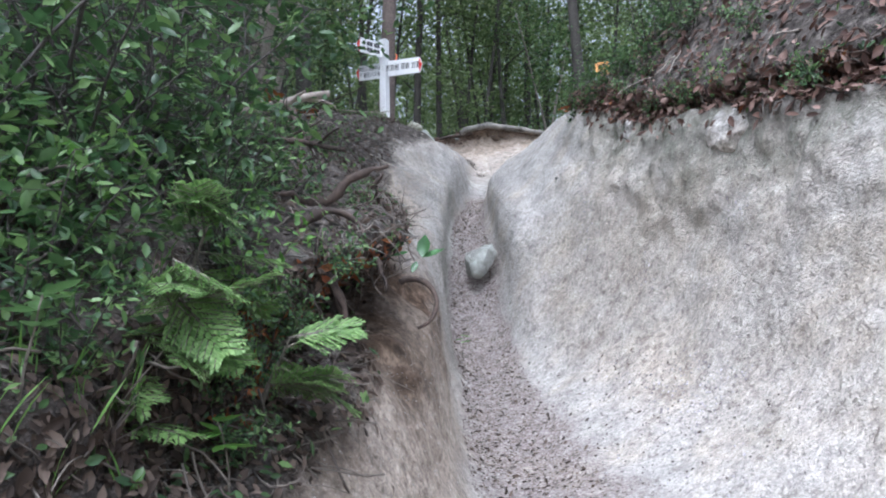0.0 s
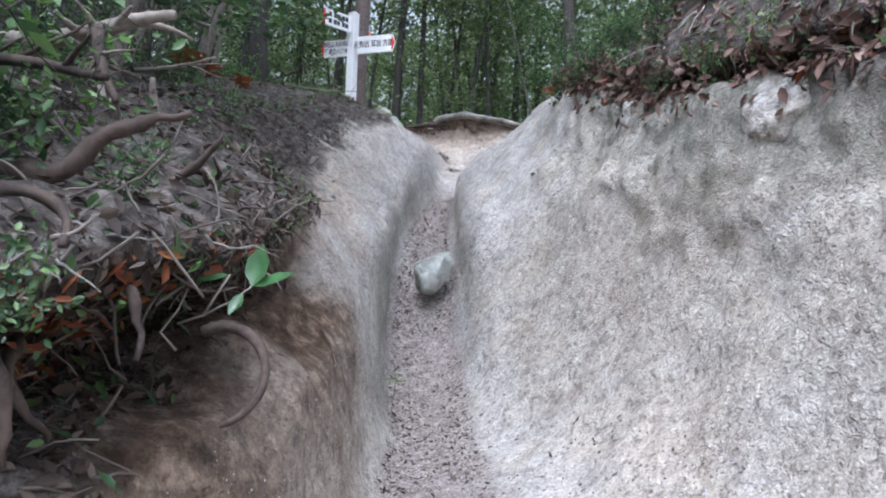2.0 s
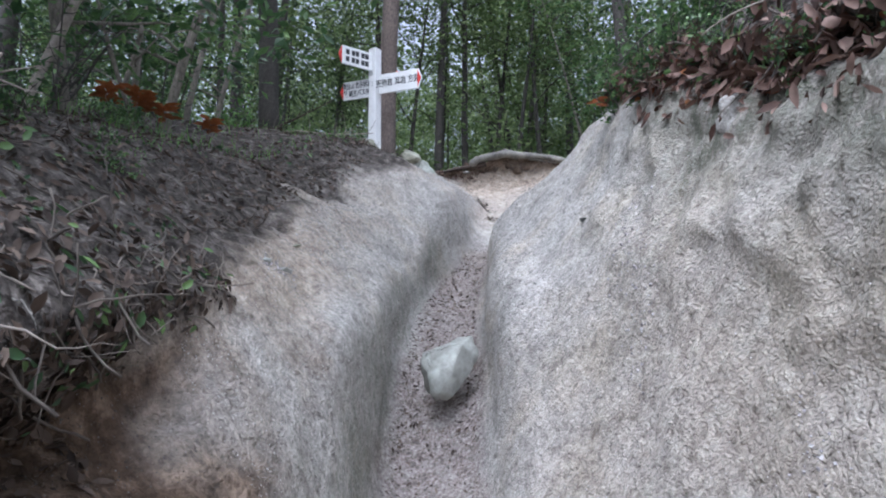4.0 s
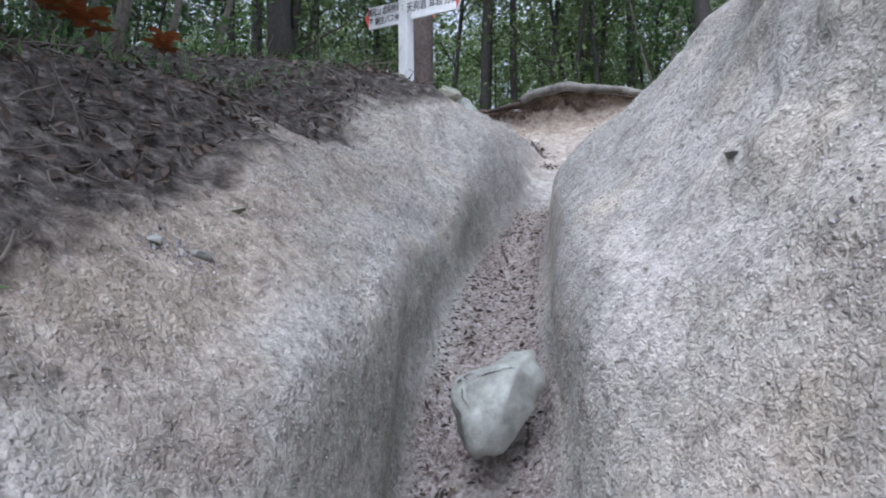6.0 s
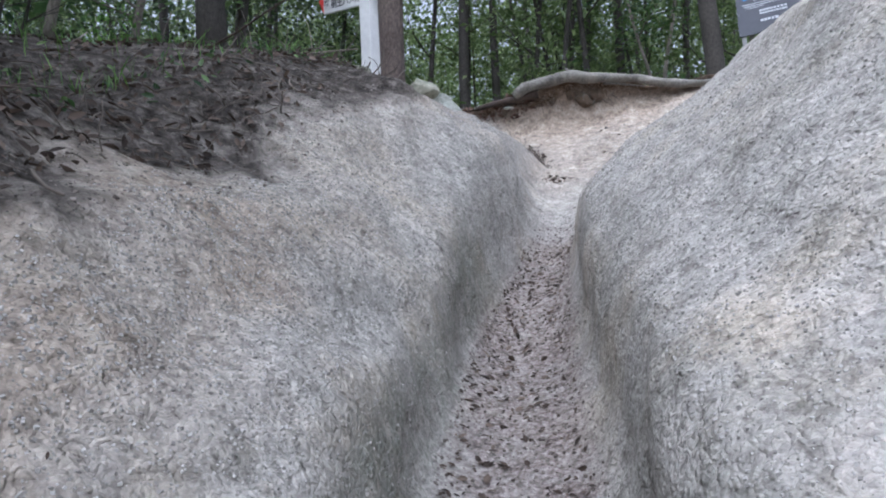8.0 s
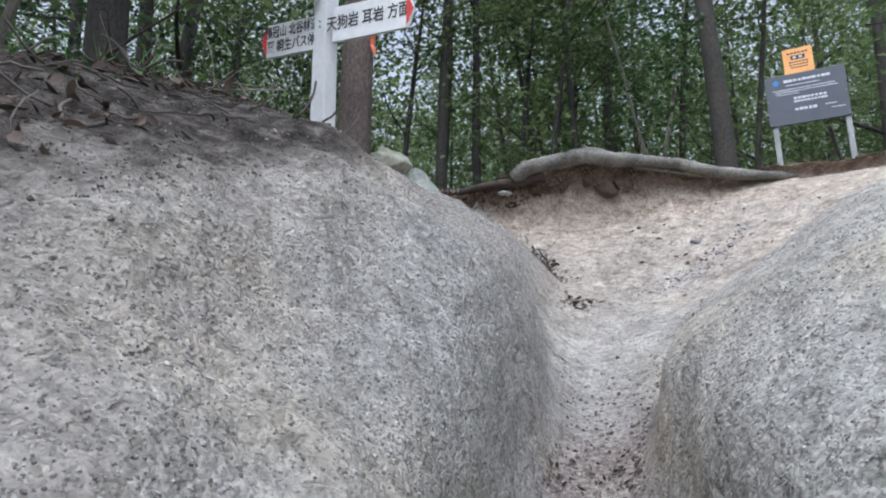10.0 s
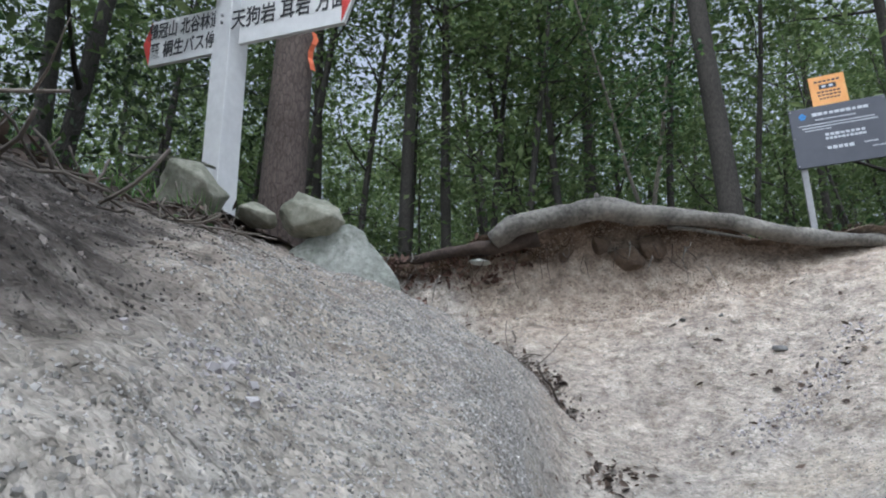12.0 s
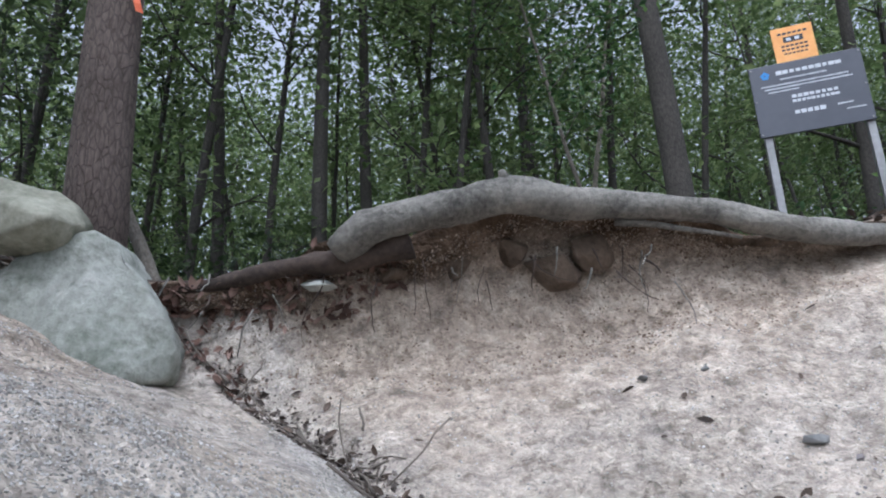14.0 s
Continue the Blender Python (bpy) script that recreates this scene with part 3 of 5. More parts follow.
face = soft(SS, 10.9, 11.1) * (1 - soft(SS, 11.5, 11.6)) * soft(UU, 3.8, 4.3) * (1 - soft(UU, 8, 9))
off = (-0.035 * crease + face * (noise3(GX * 0.6, GY, GZ * 1.6, 0.1, 71) * 0.034 + noise3(GX, GY, GZ, 0.05, 72) * 0.02) + knob * cliff + LITTER_AND_SHADE * soft(SS, 4.5, 5.5) * (1 - 0.7 * soft(SS, 7.8, 8.6)) * (1 - soft(SS, 9.2, 9.8)) * soft(UU, 0.8, 1.2) * (1 - soft(UU, 3, 4)) * (0.004 + 0.02 * noise3(GX, GY, GZ, 0.12, 81) + 0.022 * noise3(GX, GY, GZ, 0.06, 82)) + lump * roughsand * smooth_lane + crag * rugged * (0.8 - 0.45 * (UU < 4) * soft(SS, 4.5, 5.5))) * near
GX, GZ = GX + nx * off, GZ + nz * off
GY = GY + (noise3(GX, GY, GZ, 0.16, 31) * 0.05 + noise3(GX, GY, GZ, 0.06, 32) * 0.025) * EARTH * soft(SS, 11, 11.2)
ns, nu = GX.shape
idx = np.arange(ns * nu).reshape(ns, nu)
quads = np.stack([idx[:-1, :-1], idx[:-1, 1:], idx[1:, 1:], idx[1:, :-1]], -1).reshape(-1, 4)
ground_mesh = mesh_of("ground", np.stack([GX, GY, GZ], -1).reshape(-1, 3), quads, GROUND)
for name, field in (("litter", LITTER_AND_SHADE), ("earth", EARTH), ("path", LANE), ("lichen", LICHEN), ("tan", TAN), ("moss", MOSS)):
    ground_mesh.attributes.new(name, "FLOAT", "POINT").data.foreach_set("value", field.reshape(-1).astype(np.float32))
tagged(new("ground", ground_mesh), "pale weathered granite gully with leaf-littered banks", "ground", kind="structure")


def on_ground(s, u):
    """Places and normals on the ground for arrays of s and u."""
    i = np.clip(np.searchsorted(S, s) - 1, 0, ns - 2)
    j = np.clip(np.searchsorted(U, u) - 1, 0, nu - 2)
    a, b = (s - S[i]) / (S[i + 1] - S[i]), (u - U[j]) / (U[j + 1] - U[j])
    G = np.stack([GX, GY, GZ], -1)
    p = G[i, j] * ((1 - a) * (1 - b))[:, None] + G[i + 1, j] * (a * (1 - b))[:, None] + G[i, j + 1] * ((1 - a) * b)[:, None] + G[i + 1, j + 1] * (a * b)[:, None]
    n = np.cross(G[i, j + 1] - G[i, j], G[i + 1, j] - G[i, j])
    n /= np.linalg.norm(n, axis=1)[:, None] + 1e-9
    return p, n


def height_at(x, y):
    """The ground's height under a place."""
    i = int(np.argmin(np.abs(GY[:, 0] - y)))
    return float(np.interp(x, GX[i][np.argsort(GX[i])], GZ[i][np.argsort(GX[i])]))

# ---- rocks ----
def rock(name, size, place, turn, mat, label, seed, corners=14, group="", rugged=1.0):
    """A chipped stone: the hull of a few corners, edges worn round, faces uneven."""
    rng = random.Random(seed)
    bm = bmesh.new()
    for _ in range(corners):
        v = Vector((rng.gauss(0, 1), rng.gauss(0, 1), rng.gauss(0, 1))).normalized() * rng.uniform(0.85, 1.0)
        bm.verts.new((v.x * size[0] / 2, v.y * size[1] / 2, v.z * size[2] / 2))
    bmesh.ops.convex_hull(bm, input=bm.verts[:])
    bmesh.ops.delete(bm, geom=[v for v in bm.verts if not v.link_faces], context="VERTS")
    bmesh.ops.bevel(bm, geom=bm.edges[:], offset=0.04 * min(size), segments=2, affect="EDGES", profile=0.6)
    bmesh.ops.triangulate(bm, faces=bm.faces[:])
    bmesh.ops.subdivide_edges(bm, edges=[e for e in bm.edges if e.calc_length() > 0.03], cuts=2, use_grid_fill=True)
    co = np.array([v.co for v in bm.verts])
    d = (noise3(*co.T, 0.09, seed) * 0.1 + noise3(*co.T, 0.03, seed + 1) * 0.045) * rugged - np.abs(noise3(*co.T, 0.06, seed + 2)) * 0.1 * (rugged - 1)
    for v, k in zip(bm.verts, d):
        v.co *= 1 + float(k)
    ob = part(name, bm, mat, smooth=True)
    ob.matrix_world = pose(*place, *turn)
    return tagged(ob, label, "rock", group)


BOULDER = plain("chipped_pale_granite", (0.16, 0.16, 0.135), (0.44, 0.45, 0.41), 18, 0.9, relief=0.8, depth=0.009)
rock("boulder", (0.46, 0.31, 0.29), (0.39, 6.42, 1.88), (10, -48, 15), BOULDER, "pale granite boulder lying in the narrow gully", 3, 22, rugged=1.4)
rock("rock", (0.36, 0.3, 0.36), (-0.97, 10.93, 4.68), (5, 15, 30), ROCK_GREEN, "rounded green-grey rock at the foot of the signpost", 9, 18, group="rocks by the signpost", rugged=1.5)
rock("stone", (0.2, 0.17, 0.15), (-0.71, 11.0, 4.59), (0, 8, 10), ROCK_GREEN, "small flat stone between two larger rocks", 5, group="rocks by the signpost")
rock("rock", (0.34, 0.32, 0.22), (-0.465, 11.0, 4.575), (8, 14, 20), ROCK_GREEN, "squared green-grey rock resting on a slab", 8, 20, group="rocks by the signpost", rugged=1.6)
for k, (size, place, turn) in enumerate([((0.4, 0.6, 0.4), (1.84, 4.02, 2.31), (10, 20, 15)), ((0.24, 0.4, 0.26), (1.62, 5.2, 2.68), (30, 10, 60))]):
    rock("rock", size, place, turn, GROUND, "pale crumbling granite knob set in the cliff", 31 + k, 40, "rocks of the cliff", 1.3)


SLAB_STONE = plain("grey_green_weathered_granite", (0.15, 0.165, 0.135), (0.44, 0.45, 0.41), 38, 0.92, relief=0.9, depth=0.012)


def slab():
    bm = bmesh.new()
    lo = [(-0.26, -0.02, 0.03), (-0.14, -0.06, 0.105), (0.0, -0.05, 0.145), (0.065, -0.05, 0.115), (0.17, -0.07, -0.05), (0.215, -0.06, -0.16), (0.2, -0.06, -0.24), (0.08, -0.13, -0.25), (-0.15, -0.14, -0.18), (-0.28, -0.1, -0.1)]
    vs = [bm.verts.new(p) for p in lo] + [bm.verts.new((x * 0.95 - 0.03, y + 0.26, z * 0.95)) for x, y, z in lo]
    bmesh.ops.convex_hull(bm, input=vs)
    bmesh.ops.bevel(bm, geom=bm.edges[:], offset=0.014, segments=2, affect="EDGES", profile=0.6)
    bmesh.ops.triangulate(bm, faces=bm.faces[:])
    bmesh.ops.subdivide_edges(bm, edges=[e for e in bm.edges if e.calc_length() > 0.05], cuts=3, use_grid_fill=True)
    co = np.array([v.co for v in bm.verts])
    d = noise3(*co.T, 0.11, 77) * 0.02 - np.abs(noise3(*co.T, 0.05, 79)) * 0.012 + noise3(*co.T, 0.022, 78) * 0.004
    bm.normal_update()
    for v, k in zip(bm.verts, d):
        v.co += v.normal * float(k)
    ob = part("stone_slab", bm, SLAB_STONE, smooth=True)
    ob.matrix_world = pose(-0.3, 11.03, 4.4)
    tagged(ob, "pale grey leaning stone slab under a squared rock", "rock", "rocks by the signpost")


slab()


# ---- the bare root over the lip ----
def lip_root():
    base = empty("tree_root", pose(0.75, 11.04, 4.55))
    line = hermite([(-0.22, 11.16, 4.42, .02), (0.04, 11.13, 4.43, .026), (0.18, 11.1, 4.455, .03), (0.3, 11.05, 4.475, .036), (0.36, 11.03, 4.52, .047), (0.6, 11.02, 4.565, .048), (0.76, 11.03, 4.59, .048), (0.86, 11.04, 4.57, .042), (1.05, 11.06, 4.555, .037), (1.25, 11.07, 4.535, .036), (1.45, 11.08, 4.485, .034), (1.7, 11.1, 4.45, .03), (2.2, 11.3, 4.47, .026), (2.9, 11.9, 4.5, .02)])
    home = Vector((0.75, 11.04, 4.55))
    xs = np.linspace(0.29, 2.9, 64)
    q = line(xs)
    pts = [Vector((x, *r[:2])) - home for x, r in zip(xs, q)]
    v, f = tube(pts, [r[2] * (1 + 0.09 * math.sin(9 * x) + 0.06 * math.sin(23 * x + 1)) for x, r in zip(xs, q)], 14, 0.16, 4)
    part("main_root", mesh_of("main_root", v, f, ROOT_GREY), None, base)
    xs = np.linspace(-0.24, 0.48, 24)
    pts = [Vector((x, 11.13 - 0.14 * max(x, 0), 4.425 + 0.12 * max(x, 0) + 0.008 * math.sin(14 * x))) - home for x in xs]
    v, f = tube(pts, [0.018 + 0.03 * max(x + 0.1, 0) for x in xs], 10, 0.25, 9)
    part("side_root", mesh_of("side_root", v, f, ROOT_DARK), None, base, "reddish brown lower root")
    for k, (x, y, z, dx, dy, dz, ln, r) in enumerate([(0.74, 11.03, 4.61, -0.3, -0.1, 1, 0.05, 0.024), (1.02, 11.07, 4.515, 1, 0.03, -0.02, 0.34, 0.012)]):
        p = wander(Vector((x, y, z)) - home, (dx, dy, dz), ln, 6, 0.08, RNG)
        v, f = tube(p, [r * (1 - 0.1 * i) for i in range(7)], 8, 0.15, k)
        part("side_root", mesh_of("side_root", v, f, ROOT_GREY), None, base)
    tagged(base, "long bare grey tree root lying along the eroded lip", "root")


lip_root()


# ---- signpost ----
def letters(text, size, mat, name, m, parent, squeeze=1.0):
    cu = bpy.data.curves.new(name, "FONT")
    cu.body, cu.size, cu.offset, cu.extrude, cu.align_x, cu.align_y = text, size, size * 0.012, 0.0008, "CENTER", "CENTER"
    tmp = bpy.data.objects.new(name, cu)
    scene.collection.objects.link(tmp)
    me = bpy.data.meshes.new_from_object(tmp.evaluated_get(bpy.context.evaluated_depsgraph_get()))
    bpy.data.objects.remove(tmp)
    me.materials.clear()
    me.materials.append(mat)
    ob = part(name, me, None, parent)
    ob.matrix_local = m @ Matrix.Diagonal((squeeze, 1, 1, 1))
    return ob


def arm(parent, m, length, high):
    """A pointed board with a red tip; it runs along +x from the post, its face to -y."""
    th = 0.022
    bm = bmesh.new()
    tip = 0.045
    out = [(0, -high / 2), (length - tip, -high / 2), (length, 0), (length - tip, high / 2), (0, high / 2)]
    f = bm.faces.new([bm.verts.new((x, -th / 2, z)) for x, z in out])
    r = bmesh.ops.extrude_face_region(bm, geom=[f])
    bmesh.ops.translate(bm, verts=[g for g in r["geom"] if isinstance(g, bmesh.types.BMVert)], vec=(0, th, 0))
    bmesh.ops.recalc_face_normals(bm, faces=bm.faces[:])
    bmesh.ops.bevel(bm, geom=bm.edges[:], offset=0.002, segments=1, affect="EDGES")
    board = part("arrow_board", bm, WHITE, parent)
    board.matrix_local = m
    bm = bmesh.new()
    tri = [(length - tip - 0.012, -high / 2 + 0.008), (length - 0.006, 0), (length - tip - 0.012, high / 2 - 0.008)]
    f = bm.faces.new([bm.verts.new((x, -th / 2 - 0.004, z)) for x, z in tri])
    r = bmesh.ops.extrude_face_region(bm, geom=[f])
    bmesh.ops.translate(bm, verts=[g for g in r["geom"] if isinstance(g, bmesh.types.BMVert)], vec=(0, 0.0035, 0))
    bmesh.ops.recalc_face_normals(bm, faces=bm.faces[:])
    part("red_tip", bm, RED, board, "red painted arrow tip")
    return board


def signpost():
    base = empty("signpost", pose(-0.965, 11.22, 4.55, 0, 0, 0))
    part("post", box(0.12, 0.12, 1.66, 0.006, (0, 0, 0.8)), WHITE, base).matrix_local = pose(0, 0, 0, 0, 0, -28)
    cap = part("post_cap", box(0.125, 0.125, 0.012, 0.003, (0, 0, 1.636)), WHITE, base)
    cap.matrix_local = pose(0, 0, 0, 0, 0, -28)
    # towards the right: face to the trail
    yaw = -14
    right = arm(base, pose(0.075, -0.075, 1.105, 0, 0, yaw), 0.6, 0.265)
    letters("天狗岩 耳岩 方面", 0.118, INK, "lettering", pose(0.26, -0.0135, 0.0, 90, 0, 0), right, 0.69)
    left = part("arrow_board", box(0.4, 0.022, 0.255, 0.002, (-0.2, 0, 0)), WHITE, base)
    left.matrix_local = pose(-0.05, -0.02, 1.095, 0, 0, yaw)
    bm = bmesh.new()
    f = bm.faces.new([bm.verts.new((x, -0.011, z)) for x, z in ((-0.4, -0.127), (-0.4, 0.127), (-0.445, 0))])
    r = bmesh.ops.extrude_face_region(bm, geom=[f])
    bmesh.ops.translate(bm, verts=[g for g in r["geom"] if isinstance(g, bmesh.types.BMVert)], vec=(0, 0.022, 0))
    bmesh.ops.recalc_face_normals(bm, faces=bm.faces[:])
    part("red_tip", bm, RED, left, "red painted arrow tip")
    letters("鶏冠山 北谷林道", 0.1, INK, "lettering", pose(-0.205, -0.0135, 0.058, 90, 0, 0), left, 0.58)
    letters("至 桐生バス停", 0.1, INK, "lettering", pose(-0.205, -0.0135, -0.055, 90, 0, 0), left, 0.62)
    top = part("arrow_board", box(0.44, 0.022, 0.25, 0.002, (-0.22, 0, 0)), WHITE, base)
    top.matrix_local = pose(-0.03, -0.07, 1.43, 0, 0, 40)
    bm = bmesh.new()
    f = bm.faces.new([bm.verts.new((x, -0.011, z)) for x, z in ((-0.44, -0.125), (-0.44, 0.125), (-0.485, 0))])
    r = bmesh.ops.extrude_face_region(bm, geom=[f])
    bmesh.ops.translate(bm, verts=[g for g in r["geom"] if isinstance(g, bmesh.types.BMVert)], vec=(0, 0.022, 0))
    bmesh.ops.recalc_face_normals(bm, faces=bm.faces[:])
    part("red_tip", bm, RED, top, "red painted arrow tip")
    for row, z in enumerate((0.05, -0.05)):
        for k in range(5):
            part("lettering", box(0.05, 0.002, 0.07, 0, (-0.36 + k * 0.07 + 0.012 * (k % 2), -0.0125, z)), INK, top)
    for z in (1.1, 1.14):
        bm = bmesh.new()
        bmesh.ops.create_cone(bm, cap_ends=True, segments=8, radius1=0.008, radius2=0.006, depth=0.012, matrix=pose(-0.02, -0.083, z, 90))
        part("bolt", bm, STEEL, base)
    tagged(base, "white wooden signpost with three red-tipped arrow boards", "signpost")


signpost()


# ---- notice board ----
def notice_board():
    base = empty("notice_board", pose(3.28, 13.66, 4.84, 0, 0, -20))
    for x in (-0.31, 0.33):
        part("post", box(0.05, 0.05, 2.0, 0.004, (x, 0.035, 0.51)), STEEL, base)
    panel = part("panel", box(0.72, 0.018, 0.54, 0.004, (0, 0, 1.28)), SLATE, base, "dark grey printed panel")
    for k, (x, z, w, h) in enumerate([(0.02, 1.475, 0.42, 0.03), (-0.02, 1.425, 0.3, 0.012), (-0.02, 1.385, 0.56, 0.012), (0.0, 1.36, 0.56, 0.012), (-0.16, 1.335, 0.2, 0.012), (0.03, 1.28, 0.3, 0.026), (0.03, 1.245, 0.3, 0.022), (-0.02, 1.16, 0.2, 0.03), (0.2, 1.165, 0.1, 0.012), (0.26, 1.12, 0.12, 0.01)]):
        n = max(2, int(w / (h * 1.3)))
        for j in range(n):
            part("lettering", box(w / n * RNG.uniform(0.6, 0.9), 0.002, h * RNG.uniform(0.75, 1), 0, (x - w / 2 + (j + 0.5) * w / n, -0.0105, z)), PRINT, panel)
    for dx, dz in ((0, 0.018), (0.017, 0.004), (-0.017, 0.004), (0.01, -0.016), (-0.01, -0.016)):
        bm = bmesh.new()
        bmesh.ops.create_cone(bm, cap_ends=True, segments=10, radius1=0.013, radius2=0.013, depth=0.002, matrix=pose(-0.26 + dx, -0.0106, 1.47 + dz, 90))
        part("emblem", bm, BLUE, panel, "blue flower-shaped emblem")
    for x in (-0.345, 0.345):
        for z in (1.03, 1.28, 1.53):
            bm = bmesh.new()
            bmesh.ops.create_cone(bm, cap_ends=True, segments=8, radius1=0.007, radius2=0.005, depth=0.006, matrix=pose(x, -0.011, z, 90))
            part("screw", bm, STEEL, panel)
    tag = part("orange_notice", box(0.27, 0.006, 0.27, 0.001, (0, 0, 0)), ORANGE, base, "orange notice sheet")
    tag.matrix_local = pose(-0.03, 0.004, 1.69, 0, -1, 0)
    for x, z, w, h in [(0, 0.085, 0.2, 0.016), (0, -0.015, 0.18, 0.014), (0, -0.045, 0.18, 0.014), (0, -0.075, 0.16, 0.012)]:
        for j in range(6):
            part("lettering", box(w / 6 * 0.75, 0.002, h, 0, (x - w / 2 + (j + 0.5) * w / 6, -0.0035, z)), INK, tag)
    part("symbol", box(0.13, 0.002, 0.045, 0.0005, (0, -0.0035, 0.035)), INK, tag)
    for dx in (-0.03, 0.025):
        part("symbol", box(0.03, 0.002, 0.022, 0.0005, (dx, -0.0055, 0.035)), PRINT, tag)
    tagged(base, "dark grey notice board on two steel posts with an orange sheet", "notice board")


notice_board()


# ---- trees ----
def crown_leaves(tips, per, spread, length, rng, flat=0.5):
    """Leaves in loose sprays round the ends of twigs."""
    P, W, N = [], [], []
    for t in tips:
        c = np.array(t)
        q = c + rng.normal(size=(per, 3)) * np.array([spread, spread, spread * flat])
        P.append(q)
        w = unit(per, rng)
        w[:, 2] = w[:, 2] * 0.5 - 0.2
        W.append(w)
        nn = unit(per, rng)
        nn[:, 2] = np.abs(nn[:, 2]) + 0.7
        N.append(nn)
    P, W, N = np.concatenate(P), np.concatenate(W), np.concatenate(N)
    n = len(P)
    return card_leaves(P, W, N, length * rng.uniform(0.6, 1.3, n), length * rng.uniform(0.35, 0.6, n))


def tree(name, tall, thick, bare, seed, bark, leafmat, lean=0.03, limbs=14, per=70, leaf=0.17, spread=0.4, low=0.0):
    """Trunk, limbs and a ragged crown, standing at its own origin."""
    rng, nrng = random.Random(seed), np.random.default_rng(seed)
    base = empty(name, pose(0, 0, 0))
    steps = 14
    pts, p, d = [], Vector((0, 0, -0.3)), Vector((lean * rng.uniform(-1, 1), lean * rng.uniform(-1, 1), 1))
    for i in range(steps + 1):
        pts.append(p.copy())
        d = (d + Vector((rng.uniform(-1, 1), rng.uniform(-1, 1), 0)) * lean).normalized()
        p = p + d * (tall + 0.3) / steps
    rad = [thick / 2 * (1.25 if i == 0 else 1.0) * (1 - 0.8 * (i / steps) ** 1.3) for i in range(steps + 1)]
    v, f = tube(pts, rad, 10, 0.05, seed)
    part("trunk", mesh_of("trunk", v, f, bark), None, base)
    tips, pieces = [], []
    for k in range(limbs):
        h = bare + (1 - bare) * (k + rng.random()) / limbs
        if k < low:
            h = rng.uniform(0.12, bare)
        q = h * steps
        i = min(int(q), steps - 1)
        at = pts[i].lerp(pts[i + 1], q - i)
        a = rng.uniform(0, 2 * math.pi)
        ln = tall * rng.uniform(0.1, 0.22) * (1.15 - 0.5 * h)
        line = wander(at, (math.cos(a), math.sin(a), rng.uniform(0.1, 0.7)), ln, 5, 0.22, rng)
        r0 = rad[i] * 0.4
        pieces.append(tube(line, [r0 * (1 - 0.15 * j) for j in range(6)], 5))
        tips += [line[3], line[4], line[5]]
        for _ in range(2):
            b = wander(line[rng.randint(2, 4)], (rng.uniform(-1, 1), rng.uniform(-1, 1), rng.uniform(-0.1, 0.6)), ln * 0.5, 3, 0.3, rng)
            pieces.append(tube(b, [r0 * 0.4, r0 * 0.3, r0 * 0.2, r0 * 0.1], 4))
            tips += [b[2], b[3]]
    v, f = join(pieces)
    tagged(part("branchwork", mesh_of("branchwork", v, f, bark), None, base), kind="stuff")
    v, f = crown_leaves(tips, per, spread, leaf, nrng)
    part("crown", mesh_of("crown", v, f, leafmat, False), None, base)
    return base


WOOD_LABEL = "slender dark forest tree with a ragged evergreen crown"
kinds = [
    tree("forest_tree", 13, 0.24, 0.5, 41, BARK_GREY, LEAF_LIT, 0.02, 16, 20, 0.17, 0.5),
    tree("forest_tree", 11, 0.17, 0.4, 42, BARK_GREY, LEAF_LIT, 0.035, 15, 20, 0.16, 0.45, 2),
    tree("forest_tree", 9, 0.11, 0.3, 43, BARK_GREY, LEAF_LIT, 0.05, 14, 20, 0.15, 0.4, 3),
    tree("forest_tree", 14, 0.32, 0.55, 44, BARK_GREY, LEAF_LIT, 0.015, 16, 20, 0.17, 0.55),
    tree("forest_tree", 6, 0.07, 0.25, 45, BARK_PALE, LEAF_SHRUB, 0.07, 14, 20, 0.1, 0.3, 3),
]
for k in kinds:
    tagged(k, WOOD_LABEL, "tree", "forest trees")
tagged(kinds[4], "thin pale-stemmed young tree with green leaves", "tree", "young trees")
placed = [0] * 5


def plant(kind, x, y, turn, size=1.0):
    m = pose(x, y, height_at(x, y), RNG.uniform(-2, 2), RNG.uniform(-2, 2), turn)
    ob = kinds[kind]
    if placed[kind]:
        ob = copy_thing(kinds[kind], m)
    ob.matrix_basis = m @ Matrix.Scale(size, 4)
    placed[kind] += 1
    return ob


# the trunks that stand singly behind the lip, then the wood behind them
spots = []
for x, y, k, size in [(-2.6, 18.0, 1, 0.95), (-2.35, 18.6, 0, 0.8), (-1.62, 18.2, 1, 0.75), (-0.85, 17.9, 0, 0.95), (-0.2, 18.4, 0, 0.8), (0.35, 18.6, 1, 0.75), (0.85, 18.0, 2, 1.05), (1.65, 18.2, 1, 0.85), (2.6, 17.6, 4, 1.3), (2.72, 17.4, 4, 1.0), (3.3, 16.2, 3, 0.95), (4.15, 18.0, 2, 1.0), (-4.3, 17.2, 2, 1.0), (-5.1, 18.4, 1, 0.9), (5.6, 16.6, 1, 1.0)]:
    spots.append((x, y))
    plant(k, x, y, RNG.uniform(0, 360), size)
for _ in range(5000):
    y = RNG.uniform(19.2, 38)
    x = RNG.uniform(-0.62 * y - 3, 0.62 * y + 5)
    gap = 0.6 + 0.022 * y
    if any((x - a) ** 2 + (y - b) ** 2 < gap * gap for a, b in spots):
        continue
    spots.append((x, y))
    plant(RNG.choice([0, 1, 1, 2, 2, 2, 1]), x, y, RNG.uniform(0, 360), RNG.uniform(0.7, 1.05))
    if len(spots) > 185:
        break
